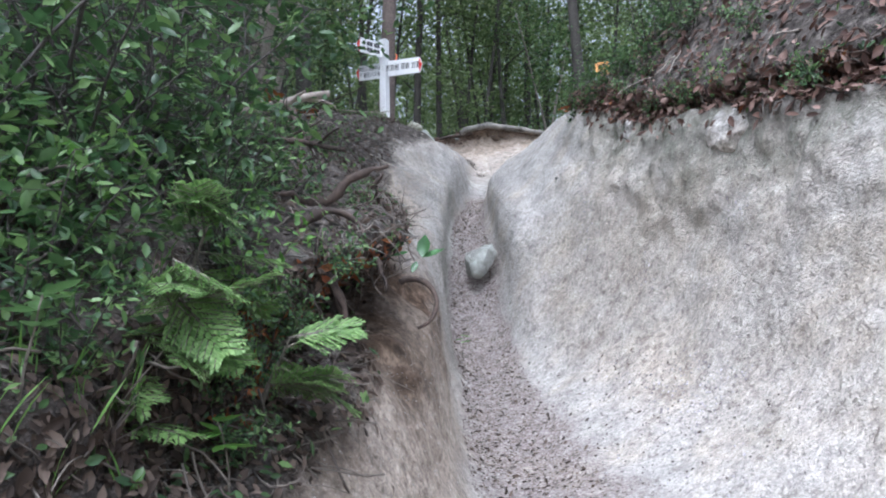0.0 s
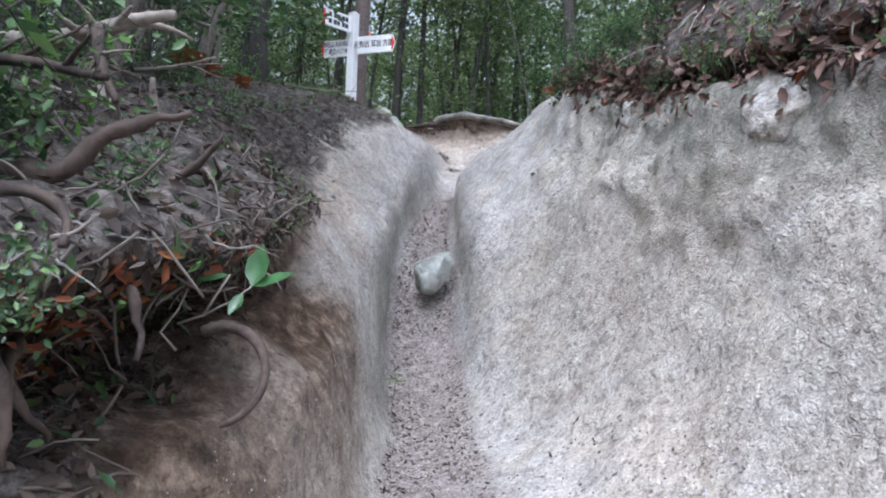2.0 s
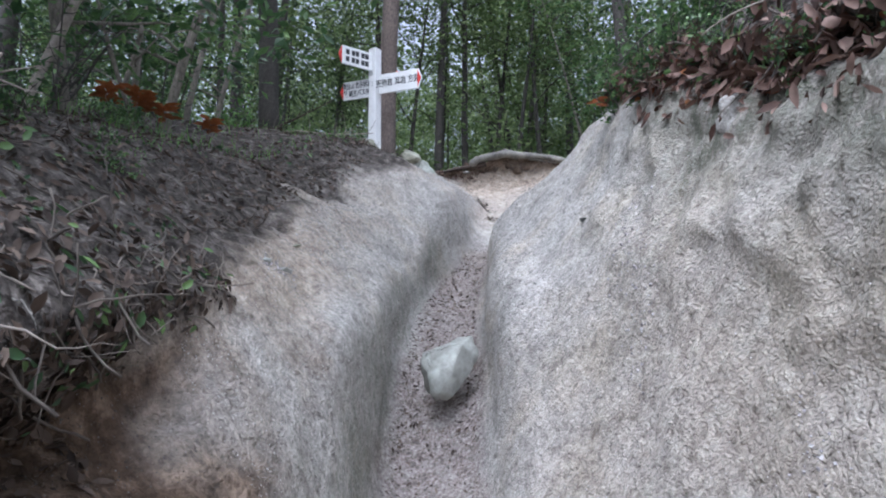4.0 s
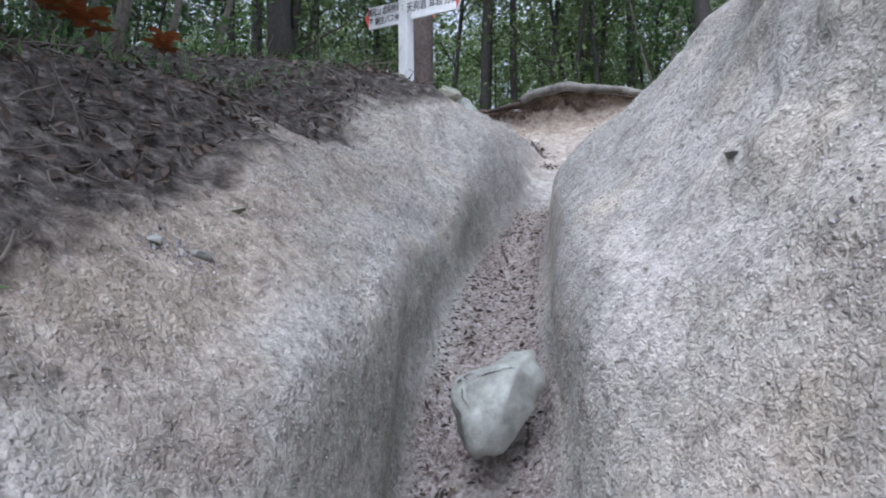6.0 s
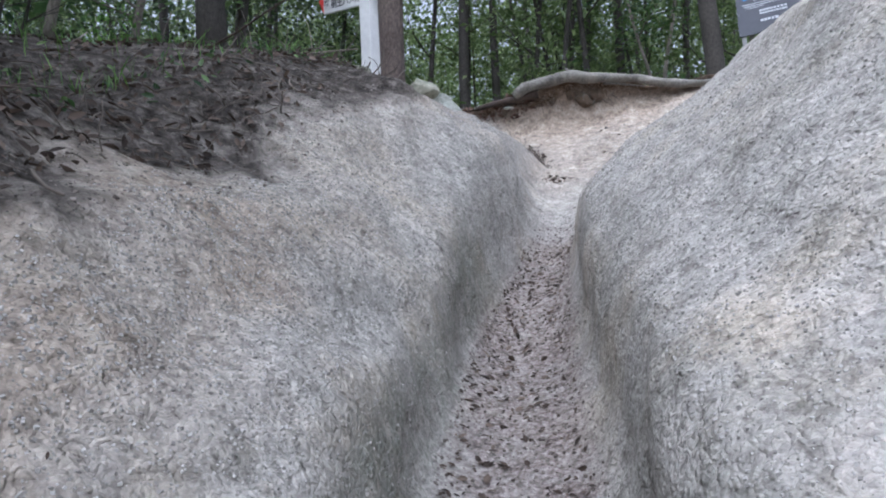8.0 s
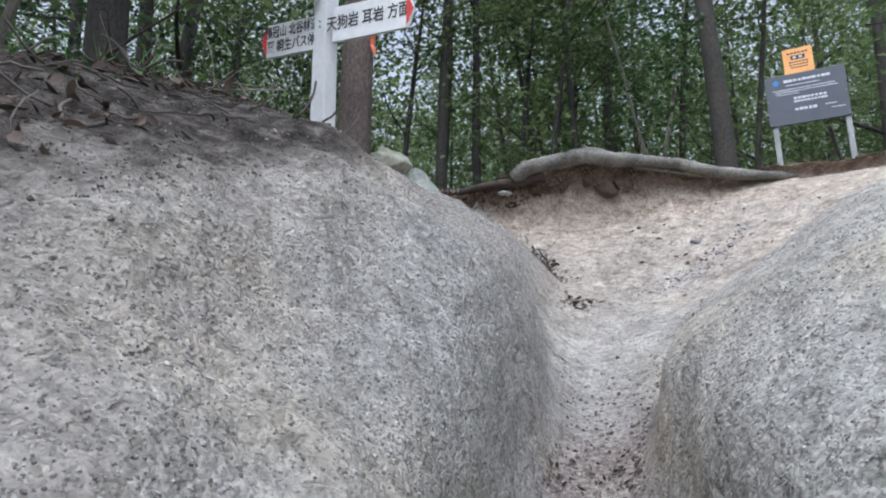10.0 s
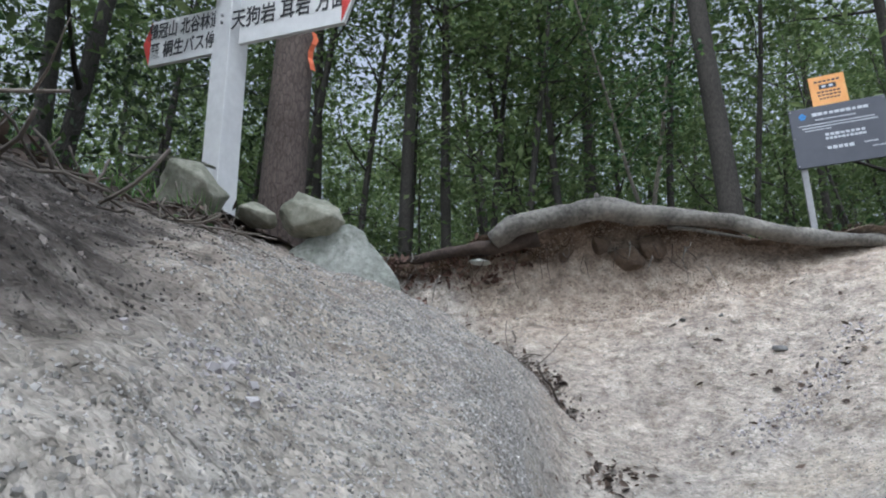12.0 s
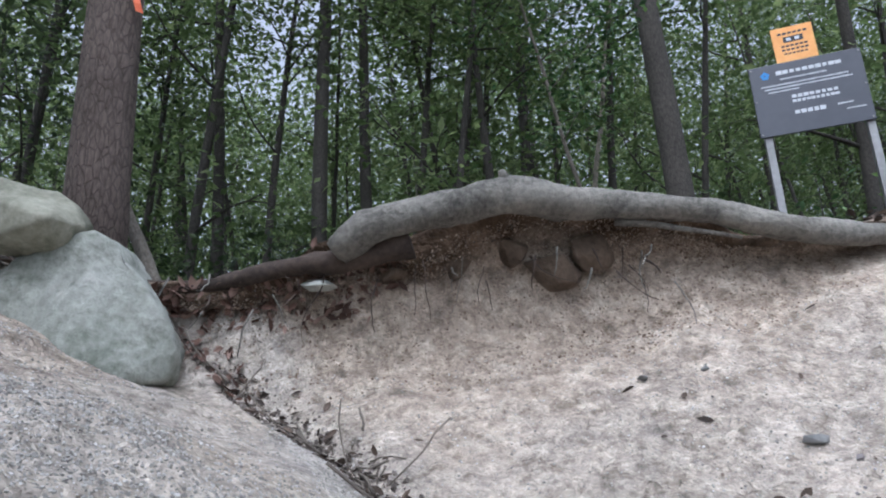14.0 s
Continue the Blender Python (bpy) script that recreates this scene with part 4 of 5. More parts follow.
# trees on both sides; those at negative y are unseen, added to shape the light
for x, y, k, size in [(-4.6, 10.2, 1, 1.0), (-3.6, 12.4, 2, 1.0), (-5.6, 11.6, 0, 0.9), (-6.2, 8.4, 1, 1.0), (-5.0, 7.0, 2, 1.1), (-6.5, 11.5, 3, 0.9), (-7.8, 6.5, 0, 1.0), (-5.2, 5.2, 2, 1.0), (-7.5, 2.5, 1, 1.1), (-9, 9, 3, 0.9), (5.5, 13.5, 1, 1.0), (7.2, 10.2, 0, 0.9), (6.4, 7.4, 2, 0.9), (8.2, 6, 1, 1.0), (8.5, 12.5, 3, 0.9), (7.8, 3.0, 0, 0.9), (-8.5, -2, 0, 1.0), (8, -2.5, 1, 1.0), (-2.2, 10.7, 3, 0.8), (-3.4, 13.6, 1, 1.0), (-4.4, 14.8, 0, 0.9), (-1.55, 3.0, 1, 0.8), (-2.5, 4.4, 2, 1.0), (0, -17, 0, 1.0), (-6, -16, 3, 0.9), (6.5, -15, 1, 1.0), (-11.5, -9, 1, 1.0), (10.5, -9, 3, 1.0)]:
    plant(k, x, y, RNG.uniform(0, 360), size)
for x, y in [(-1.75, 6.3), (-2.2, 5.4), (-1.9, 7.6), (-2.6, 8.3), (-2.5, 9.1), (-3.0, 6.4), (-2.3, 4.3), (-2.8, 10.4), (-1.5, 4.0), (-1.25, 4.7), (-1.9, 3.4), (-3.4, 5.2), (-3.6, 9.0), (3.2, 6.2), (2.6, 5.4), (3.6, 8.6)]:
    plant(4, x, y, RNG.uniform(0, 360), RNG.uniform(0.75, 1.15))


def pine():
    base = tree("pine_tree", 12, 0.3, 0.62, 60, BARK_PINE, LEAF_SHADED, 0.015, 14, 26, 0.17, 0.45)
    base.matrix_basis = pose(-1.08, 12.55, height_at(-1.08, 12.55), 0, 2.2, 0)
    v, f = [], []
    for k in range(7):
        for w in (-0.012, 0.012):
            v.append((0.14 + w * 1.2 + 0.016 * math.sin(k * 1.3), -0.09 + w * (1.6 if k < 2 else 1.0) + 0.01 * math.sin(k * 2.1), 1.78 - 0.05 * k))
    f = [(2 * k, 2 * k + 1, 2 * k + 3, 2 * k + 2) for k in range(6)]
    part("ribbon", mesh_of("ribbon", v, f, RIBBON, False), None, base, "orange marking ribbon")
    tagged(base, "pine with scaly reddish bark and an orange marking ribbon", "tree")


pine()


def undergrowth():
    """Far woods: leaves hanging between and behind the trunks, with gaps; low evergreen scrub beneath."""
    n = 190000
    y = NP.uniform(18.5, 46, n)
    x = NP.uniform(-1, 1, n) * (0.65 * y + 4) + 1
    z = 4.8 + NP.beta(1.2, 1.6, n) * 15
    keep = noise3(x, y, z, 2.0, 90) + 0.7 * noise3(x, y, z, 0.7, 91) > 0.04 + 0.4 * soft(z, 8, 14)
    P = np.stack([x, y, z], 1)[keep]
    k = 60000
    x3, y3 = NP.uniform(-16, 18, k), 16.4 + 10 * NP.random(k) ** 1.6
    top = 1.2 + 0.6 * noise3(x3, y3, 0 * x3, 1.3, 97) + 0.06 * (y3 - 16)
    z3 = 4.72 + np.clip(top, 0.15, 3) * NP.random(k) ** 0.8
    low = noise3(x3, y3, z3, 0.6, 98) > -0.35
    k = 48000
    x4, y4, z4 = NP.uniform(-15, -2.6, k), NP.uniform(12.5, 19, k), 4.7 + NP.beta(1.0, 1.7, k) * 8
    side = noise3(x4, y4, z4, 1.1, 99) + 0.5 * noise3(x4, y4, z4, 0.45, 100) > -0.05
    scrub = np.concatenate([np.stack([x3, y3, z3], 1)[low], np.stack([x4, y4, z4], 1)[side]])
    k = 110000
    x2, z2 = NP.uniform(-40, 42, k), 4.6 + NP.beta(1.0, 1.4, k) * 19
    y2 = NP.uniform(40, 50, k)
    thick = noise3(x2, y2, z2, 3.0, 95) + 0.7 * noise3(x2, y2, z2, 0.9, 96) > -1.5 + 1.3 * soft(z2, 9, 18)
    P = np.concatenate([P, np.stack([x2, y2, z2], 1)[thick]])
    m = len(P)
    nn = unit(m)
    nn[:, 2] += 0.7
    back = 1 + 1.5 * (P[:, 1] > 40)
    v, f = card_leaves(P, unit(m), nn, NP.uniform(0.1, 0.22, m) * back, NP.uniform(0.05, 0.12, m) * back)
    tagged(new("far_foliage", mesh_of("far_foliage", v, f, LEAF_LIT, False)), "dense green foliage between distant trunks", "foliage", kind="stuff")
    m = len(scrub)
    nn = unit(m)
    nn[:, 2] += 0.7
    # scrub takes the darkened green, standing in for shade on the forest floor
    v, f = card_leaves(scrub, unit(m), nn, NP.uniform(0.07, 0.15, m), NP.uniform(0.035, 0.075, m))
    tagged(new("evergreen_scrub", mesh_of("evergreen_scrub", v, f, LEAF_SHADED, False)), "low evergreen scrub with understory shade in its leaf colour", "undergrowth", kind="stuff")


undergrowth()

# ---- plants of the left bank ----
def shrub(seed, tall, leafmat, leaf=0.06, stems=5, per=34, spread=0.1, label="", bark=BARK_GREY):
    """Several crooked stems with leaves along their twigs."""
    rng, nrng = random.Random(seed), np.random.default_rng(seed)
    base = empty("shrub", pose(0, 0, 0))
    P, W, N = [], [], []
    for k in range(stems):
        a = rng.uniform(0, 2 * math.pi)
        line = wander((rng.uniform(-0.06, 0.06), rng.uniform(-0.06, 0.06), -0.08), (0.45 * math.cos(a), 0.45 * math.sin(a), 1), tall * rng.uniform(0.7, 1.1), 9, 0.16, rng)
        pieces = [tube(line, [0.009 * tall * (1 - 0.085 * j) for j in range(10)], 6, 0.1, k)]
        for j in range(2, 10):
            for _ in range(2):
                tw = wander(line[j], (rng.uniform(-1, 1), rng.uniform(-1, 1), rng.uniform(-0.2, 0.5)), tall * rng.uniform(0.12, 0.26), 4, 0.3, rng)
                pieces.append(tube(tw, [0.003 * tall * (1 - 0.18 * i) for i in range(5)], 4))
                m = per // 8
                i = nrng.integers(1, 5, m)
                q = np.array([tw[n] for n in i]) + nrng.normal(size=(m, 3)) * spread * 0.18
                d = np.array(tw[4] - tw[0])
                P.append(q)
                W.append(unit(m, nrng) * 0.8 + d / (np.linalg.norm(d) + 1e-6) * 0.6 + np.array([0, 0, -0.15]))
                nn = unit(m, nrng) * 0.6
                nn[:, 2] += 1.0
                N.append(nn)
        v, f = join(pieces)
        part("stem", mesh_of("stem", v, f, bark), None, base)
    P, W, N = np.concatenate(P), np.concatenate(W), np.concatenate(N)
    n = len(P)
    L = leaf * nrng.uniform(0.6, 1.35, n)
    v, f = oval_leaves(P, W, N, L, L * nrng.uniform(0.42, 0.6, n))
    tagged(part("leaves", mesh_of("leaves", v, f, leafmat, True), None, base), kind="stuff")
    return tagged(base, label, "shrub", "bank shrubs")


SHRUBS = [
    shrub(101, 1.1, LEAF_SHRUB, 0.062, 5, 28, 0.12, "leafy green broadleaf shrub on the littered bank"),
    shrub(102, 0.8, LEAF_BRIGHT, 0.068, 4, 16, 0.12, "young bright green broadleaf shrub on the bank"),
    shrub(103, 0.55, LEAF_SHRUB, 0.042, 5, 34, 0.12, "low dark green shrub among the litter"),
    shrub(104, 1.5, LEAF_SHRUB, 0.045, 4, 16, 0.14, "tall sparse shrub with thin grey stems"),
]
used = [0] * 4
for k, x, y, size in [(0, -1.0, 2.15, 1.0), (0, -1.35, 2.7, 1.1), (0, -1.7, 2.3, 1.1), (2, -1.0, 1.5, 1.1), (2, -1.3, 1.75, 1.2), (3, -1.45, 3.4, 1.0), (0, -0.85, 2.9, 0.8), (1, -1.15, 3.2, 0.9), (3, -2.0, 3.6, 1.1), (2, -0.55, 2.35, 0.8), (0, -2.1, 2.9, 1.1), (2, -0.95, 2.45, 1.0), (3, -1.75, 4.6, 1.0), (1, -0.62, 3.15, 0.55), (2, -1.5, 1.35, 1.2), (1, -1.3, 1.5, 0.8), (3, -2.4, 2.4, 1.2), (2, -1.25, 4.3, 0.8), (2, -0.8, 1.25, 0.9), (0, -1.75, 1.75, 1.0), (2, -1.6, 5.6, 0.8), (3, -2.3, 6.8, 1.0), (2, -2.0, 7.2, 0.9), (1, -1.7, 8.6, 0.5), (3, -2.6, 8.9, 1.0), (2, -1.6, 10.6, 0.6), (2, -2.2, 9.8, 0.8), (3, 3.0, 6.9, 1.1), (2, 2.1, 5.9, 0.9), (2, 1.95, 5.2, 0.7), (3, 2.6, 6.0, 1.0), (2, 2.5, 4.6, 0.8), (2, 4.2, 11.5, 1.0), (0, 5.2, 13.6, 1.2), (0, 3.9, 14.6, 1.2), (0, 1.6, 14.8, 1.0), (2, -0.2, 14.4, 1.2), (0, -2.2, 13.6, 1.1), (3, -3.0, 12.6, 1.2), (2, -0.88, 1.0, 0.8), (2, -1.1, 1.15, 1.0), (0, -1.25, 1.0, 0.7), (1, -1.0, 0.8, 0.6), (0, -1.55, 1.1, 0.9), (0, -1.2, 2.0, 1.0), (0, -0.75, 2.4, 0.9), (0, -1.05, 2.75, 0.9), (2, -0.9, 3.4, 0.7), (3, -0.95, 2.9, 0.8), (0, -1.55, 3.1, 1.1), (2, -0.5, 2.35, 0.6), (2, -0.62, 2.62, 0.7), (0, -0.55, 2.15, 0.5), (2, -0.42, 2.5, 0.5), (2, -0.7, 3.05, 0.7), (0, -0.85, 2.3, 0.8), (2, -0.8, 2.75, 0.8), (0, -0.95, 3.2, 0.7), (0, -1.3, 2.35, 1.0), (3, -1.3, 4.2, 0.9), (2, -0.75, 5.2, 0.45), (2, -1.1, 5.0, 0.6), (2, 1.62, 5.75, 0.8), (2, 1.7, 6.1, 0.75), (0, 1.85, 5.6, 0.6), (2, 1.55, 6.35, 0.5), (3, 2.0, 6.2, 0.8), (0, 2.1, 6.6, 0.6), (2, 1.7, 5.3, 0.6), (3, 2.3, 5.7, 0.9), (2, -0.74, 1.6, 0.9), (2, -0.8, 1.85, 1.0), (0, -0.85, 2.0, 0.7), (2, -0.7, 1.4, 0.8), (2, -0.9, 1.65, 1.0), (0, -0.95, 1.9, 0.8), (1, -0.8, 1.75, 0.5), (2, -0.66, 1.72, 0.6), (2, -0.6, 1.48, 0.6), (2, -0.66, 1.25, 0.6), (0, -1.05, 1.7, 0.8), (2, -1.42, 6.2, 0.5), (2, -1.6, 6.6, 0.6), (3, -1.7, 6.0, 0.7), (2, 1.42, 6.1, 0.9), (2, 1.36, 6.5, 0.85), (2, 1.5, 5.85, 0.8), (2, 1.45, 6.75, 0.7), (0, 1.55, 6.3, 0.5)]:
    m = pose(x, y, height_at(x, y) - 0.03, RNG.uniform(-8, 8), RNG.uniform(-8, 8), RNG.uniform(0, 360))
    ob = copy_thing(SHRUBS[k], m) if used[k] else SHRUBS[k]
    ob.matrix_basis = m @ Matrix.Scale(size, 4)
    used[k] += 1


def frond(length, rng):
    """A flat cypress spray: a rib with side ribs, each set with scale leaves."""
    P, W, N, L = [], [], [], []
    rib = wander((0, 0, 0), (1, 0, 0.12), length, 10, 0.06, rng, 0.02)
    twigs = [tube(rib, [0.004 * (1 - 0.08 * i) for i in range(11)], 5)]
    for i in range(1, 11):
        for sgn in (-1, 1):
            ln = length * 0.42 * (1.05 - i / 11) + 0.04
            line = wander(rib[i], (1, sgn * 0.95, 0.02), ln, 10, 0.05, rng, 0.015)
            twigs.append(tube(line, [0.0014] * 11, 3))
            for j in range(1, 11):
                for s2 in (-1, 1):
                    P.append(line[j])
                    d = (line[j] - line[j - 1]).normalized()
                    W.append(d + Vector((0.0, s2 * 0.75, rng.uniform(-0.15, 0.15))))
                    N.append((rng.uniform(-0.2, 0.2), rng.uniform(-0.2, 0.2), 1))
                    L.append((0.012 + 0.016 * (1 - j / 11)) * rng.uniform(0.8, 1.3))
    return (P, W, N, L), join(twigs)


def cypress(place, seed, count, length, aim, tall):
    rng = random.Random(seed)
    base = empty("cypress_sapling", pose(*place))
    stem = wander((0, 0, -0.1), (0.4, -0.3, 1), tall, 7, 0.1, rng)
    v, f = tube(stem, [0.009 - 0.001 * i for i in range(8)], 6)
    part("stem", mesh_of("stem", v, f, BARK_PALE), None, base)
    for k in range(count):
        (P, W, N, L), tw = frond(length * rng.uniform(0.7, 1.15), rng)
        L = np.array(L)
        leaf = card_leaves(np.array([tuple(p) for p in P]), np.array([tuple(w) for w in W]), np.array(N), L, L * 0.36)
        turn = aim + rng.uniform(-85, 75)
        m = Matrix.Translation(stem[2 + k % 6]) @ pose(0, 0, 0, rng.uniform(-40, 40), rng.uniform(-20, 32), turn)
        sp = tagged(part("spray", mesh_of("spray", leaf[0], leaf[1], LEAF_FROND, False), None, base), kind="stuff")
        sp.matrix_local = m
        tagged(part("twig", mesh_of("twig", *tw, BARK_PALE), None, sp), kind="stuff")
    tagged(base, "young cypress with flat bright green feathery sprays", "sapling", "cypress saplings")


cypress((-0.52, 1.8, 1.24), 7, 9, 0.22, -10, 0.3)
cypress((-0.6, 2.0, 1.36), 8, 7, 0.2, -5, 0.4)
cypress((-0.36, 2.02, 1.14), 9, 7, 0.2, 8, 0.24)
cypress((-0.72, 1.75, 1.05), 10, 6, 0.24, -20, 0.3)


# low growth hanging over the brow of the undercut bank and the rim of the cliff
BROW = [(2, 2.1, 2.1, 0.45), (2, 2.35, 2.3, 0.38), (0, 2.0, 1.9, 0.5), (2, 1.8, 2.3, 0.4), (2, 2.75, 1.75, 0.36), (1, 1.9, 2.1, 0.42), (2, 2.15, 2.6, 0.36), (2, 1.85, 2.8, 0.4), (0, 2.6, 1.6, 0.5), (2, 2.0, 3.1, 0.36), (2, 1.75, 3.3, 0.4), (2, 2.9, 1.4, 0.45), (1, 2.7, 1.25, 0.4), (2, 2.3, 2.75, 0.3), (2, 3.3, 10.7, 0.45), (2, 3.7, 10.3, 0.4), (2, 4.2, 10.8, 0.5), (2, 4.7, 10.5, 0.4), (2, 5.2, 10.9, 0.45), (2, 4.0, 11.2, 0.55), (2, 5.6, 11.1, 0.5), (1, 3.9, 10.9, 0.3), (0, 4.9, 11.3, 0.5)]
for k, s, u, size in BROW:
    p, n = on_ground(np.array([s]), np.array([u]))
    m = Matrix.Translation(Vector(p[0])) @ Vector((n[0][0], n[0][1] - 0.2, n[0][2] + 0.7)).to_track_quat("Z", "Y").to_matrix().to_4x4() @ Matrix.Rotation(RNG.uniform(0, 6.28), 4, "Z")
    copy_thing(SHRUBS[k], m).matrix_basis = m @ Matrix.Scale(size, 4)


def leaf_sprig(name, place, way, length, count, leaf, mat, seed, label, category="seedling"):
    rng, nrng = random.Random(seed), np.random.default_rng(seed)
    base = empty(name, pose(*place))
    line = wander((0, 0, 0), way, length, 7, 0.12, rng)
    v, f = tube(line, [0.0035 - 0.0003 * i for i in range(8)], 5)
    part("stem", mesh_of("stem", v, f, BARK_PALE), None, base)
    for k in range(count):
        at = line[7 - k % 3]
        a = 2.4 * k + rng.uniform(-0.3, 0.3)
        w = np.array([[math.cos(a), math.sin(a), rng.uniform(-0.1, 0.45)]])
        L = np.array([leaf * rng.uniform(0.7, 1.15)])
        vv, ff = oval_leaves(np.array([tuple(at)]), w, np.array([[0.1 * math.cos(a), 0.1, 1.0]]), L, L * 0.5)
        part("leaf", mesh_of("leaf", vv, ff, mat), None, base)
    tagged(base, label, category)


LEAF_GLOSS = leaf_material("glossy_green_leaf", (0.05, 0.12, 0.05), (0.07, 0.16, 0.06), (0.09, 0.19, 0.07), 0.25, 0.3)


def broad_seedling():
    base = empty("seedling", pose(-0.13, 2.93, 1.45))
    for k, pts in enumerate([[(0, 0, 0), (0.06, -0.01, 0.02), (0.12, -0.02, 0.05), (0.17, -0.03, 0.085)], [(0.06, -0.01, 0.02), (0.09, -0.03, 0.06), (0.12, -0.03, 0.11)], [(0.0, 0.0, -0.06), (-0.03, -0.02, -0.02), (0.01, -0.03, 0.03), (0.03, -0.03, 0.08)]]):
        v, f = tube(pts, [0.0035 - 0.0005 * i for i in range(len(pts))], 5)
        part("stem", mesh_of("stem", v, f, DEAD), None, base)
    for at, way, nor, ln, wd in [((0.17, -0.03, 0.085), (0.15, 0.02, 1), (-0.2, -1, 0.2), 0.1, 0.062), ((0.17, -0.03, 0.085), (1, -0.1, 0.45), (-0.3, -0.7, 0.8), 0.1, 0.045), ((0.12, -0.03, 0.11), (-1, -0.1, -0.12), (0, -0.6, 0.9), 0.085, 0.034), ((0.15, -0.03, 0.07), (-0.3, -0.5, -0.7), (0, -1, 0.4), 0.06, 0.03), ((0.03, -0.03, 0.08), (-0.8, -0.4, 0.2), (0, -0.5, 0.9), 0.05, 0.024)]:
        vv, ff = oval_leaves([at], [way], [nor], [ln], [wd])
        part("leaf", mesh_of("leaf", vv, ff, LEAF_GLOSS), None, base)
    tagged(base, "seedling with a few broad glossy green leaves", "seedling")


broad_seedling()
leaf_sprig("seedling", (0.2, 5.3, 1.05), (0.2, -0.1, 1), 0.16, 7, 0.07, LEAF_BRIGHT, 32, "small green seedling at the edge of the gully")
leaf_sprig("withered_sprig", (1.3, 6.5, 3.2), (-0.5, -0.1, 0.7), 0.16, 9, 0.07, LEAF_RUST, 33, "small sprig of orange-brown leaves on the cliff edge")
for k, (x, y) in enumerate([(-1.5, 7.0), (-1.65, 6.8), (-1.8, 7.2), (-1.4, 7.3), (-1.55, 6.3)]):
    leaf_sprig("withered_fern", (x, y, height_at(x, y) - 0.02), (RNG.uniform(-0.3, 0.3), -0.2, 1), 0.26, 16, 0.11, LEAF_RUST, 50 + k, "withered rust-orange fern on the bank top", "fern")
for k, (x, y) in enumerate([(-0.5, 2.0), (-0.35, 1.75), (-0.75, 2.6), (-0.4, 2.7), (-0.6, 1.35), (-0.9, 1.7), (-1.1, 1.2)]):
    leaf_sprig("seedling", (x, y, height_at(x, y) - 0.02), (RNG.uniform(-0.4, 0.4), -0.2, 1), 0.2, 9, 0.075, LEAF_BRIGHT if k % 2 else LEAF_SHRUB, 70 + k, "small green seedling in the leaf litter")
for k, (x, y, z) in enumerate([(-0.98, 1.75, 1.62), (-0.86, 1.8, 1.58), (-0.7, 2.3, 1.7)]):
    leaf_sprig("dead_leaf_cluster", (x, y, z), (0.1, 0.1, -1), 0.12, 7, 0.13, LEAF_DRY, 90 + k, "hanging cluster of curled dead brown leaves", "leaves")


# ---- exposed roots of the undercut bank ----
def root_mass():
    rng = random.Random(17)
    base = empty("exposed_roots", pose(-0.2, 2.75, 1.5))
    o = Vector((-0.2, 2.75, 1.5))
    thick = [((-0.5, 2.75, 1.72), (1, -0.45, -0.12), 0.5, 0.034), ((-0.45, 2.6, 1.66), (1, -0.2, 0.02), 0.4, 0.03), ((-0.4, 2.9, 1.74), (1, -0.3, -0.3), 0.42, 0.026), ((-0.5, 3.2, 1.86), (1, -0.3, -0.1), 0.42, 0.025), ((-0.35, 2.5, 1.5), (0.8, -0.2, -0.5), 0.35, 0.028), ((-0.55, 3.5, 1.95), (1, -0.2, -0.12), 0.5, 0.02), ((-0.6, 2.55, 1.68), (1, 0.1, -0.15), 0.6, 0.036), ((-0.5, 2.4, 1.55), (0.9, 0.3, 0.1), 0.5, 0.026), ((-0.3, 2.7, 1.66), (0.7, -0.3, -0.6), 0.4, 0.022), ((-0.55, 2.95, 1.8), (0.9, -0.6, -0.1), 0.55, 0.03), ((-0.35, 2.6, 1.45), (0.6, -0.4, 0.2), 0.35, 0.02)]
    for k, (p, w, ln, r) in enumerate(thick):
        line = wander(Vector(p) - o, w, ln, 14, 0.42, rng, 0.03)
        v, f = tube(line, [r * 0.95 * (1 - 0.055 * i) * (1 + 0.2 * math.sin(i * 1.9 + k)) for i in range(15)], 9, 0.3, k)
        part("root", mesh_of("root", v, f, ROOT_DARK), None, base)
    curl = [Vector((0.0 + 0.1 * math.sin(a), 2.82 + 0.04 * math.cos(a), 1.345 + 0.1 * math.cos(a))) - o for a in np.linspace(-0.5, 2.9, 16)]
    v, f = tube(curl, [0.014 - 0.0005 * i for i in range(16)], 9, 0.2, 3)
    part("root", mesh_of("root", v, f, ROOT_DARK), None, base, "curled brown root")
    for k in range(170):
        y = rng.uniform(1.7, 4.8)
        bx, bz = left_brow([y])[0]
        p = Vector((bx + rng.uniform(-0.15, 0.02), y, bz + rng.uniform(-0.12, 0.05)))
        line = wander(p - o, (rng.uniform(-0.1, 0.9), rng.uniform(-0.9, 0.6), rng.uniform(-1, 0.6)), rng.uniform(0.05, 0.12) + 0.14 * rng.random() ** 3, 8, 0.6, rng, 0.06)
        r = rng.uniform(0.0015, 0.006)
        v, f = tube(line, [r * (1 - 0.1 * i) for i in range(9)], 5)
        part("rootlet", mesh_of("rootlet", v, f, rng.choice([ROOT_DARK, ROOT_DARK, ROOT_GREY, TWIG_PALE])), None, base)
    tagged(base, "tangle of bare brown roots hanging from the undercut bank", "roots")


root_mass()


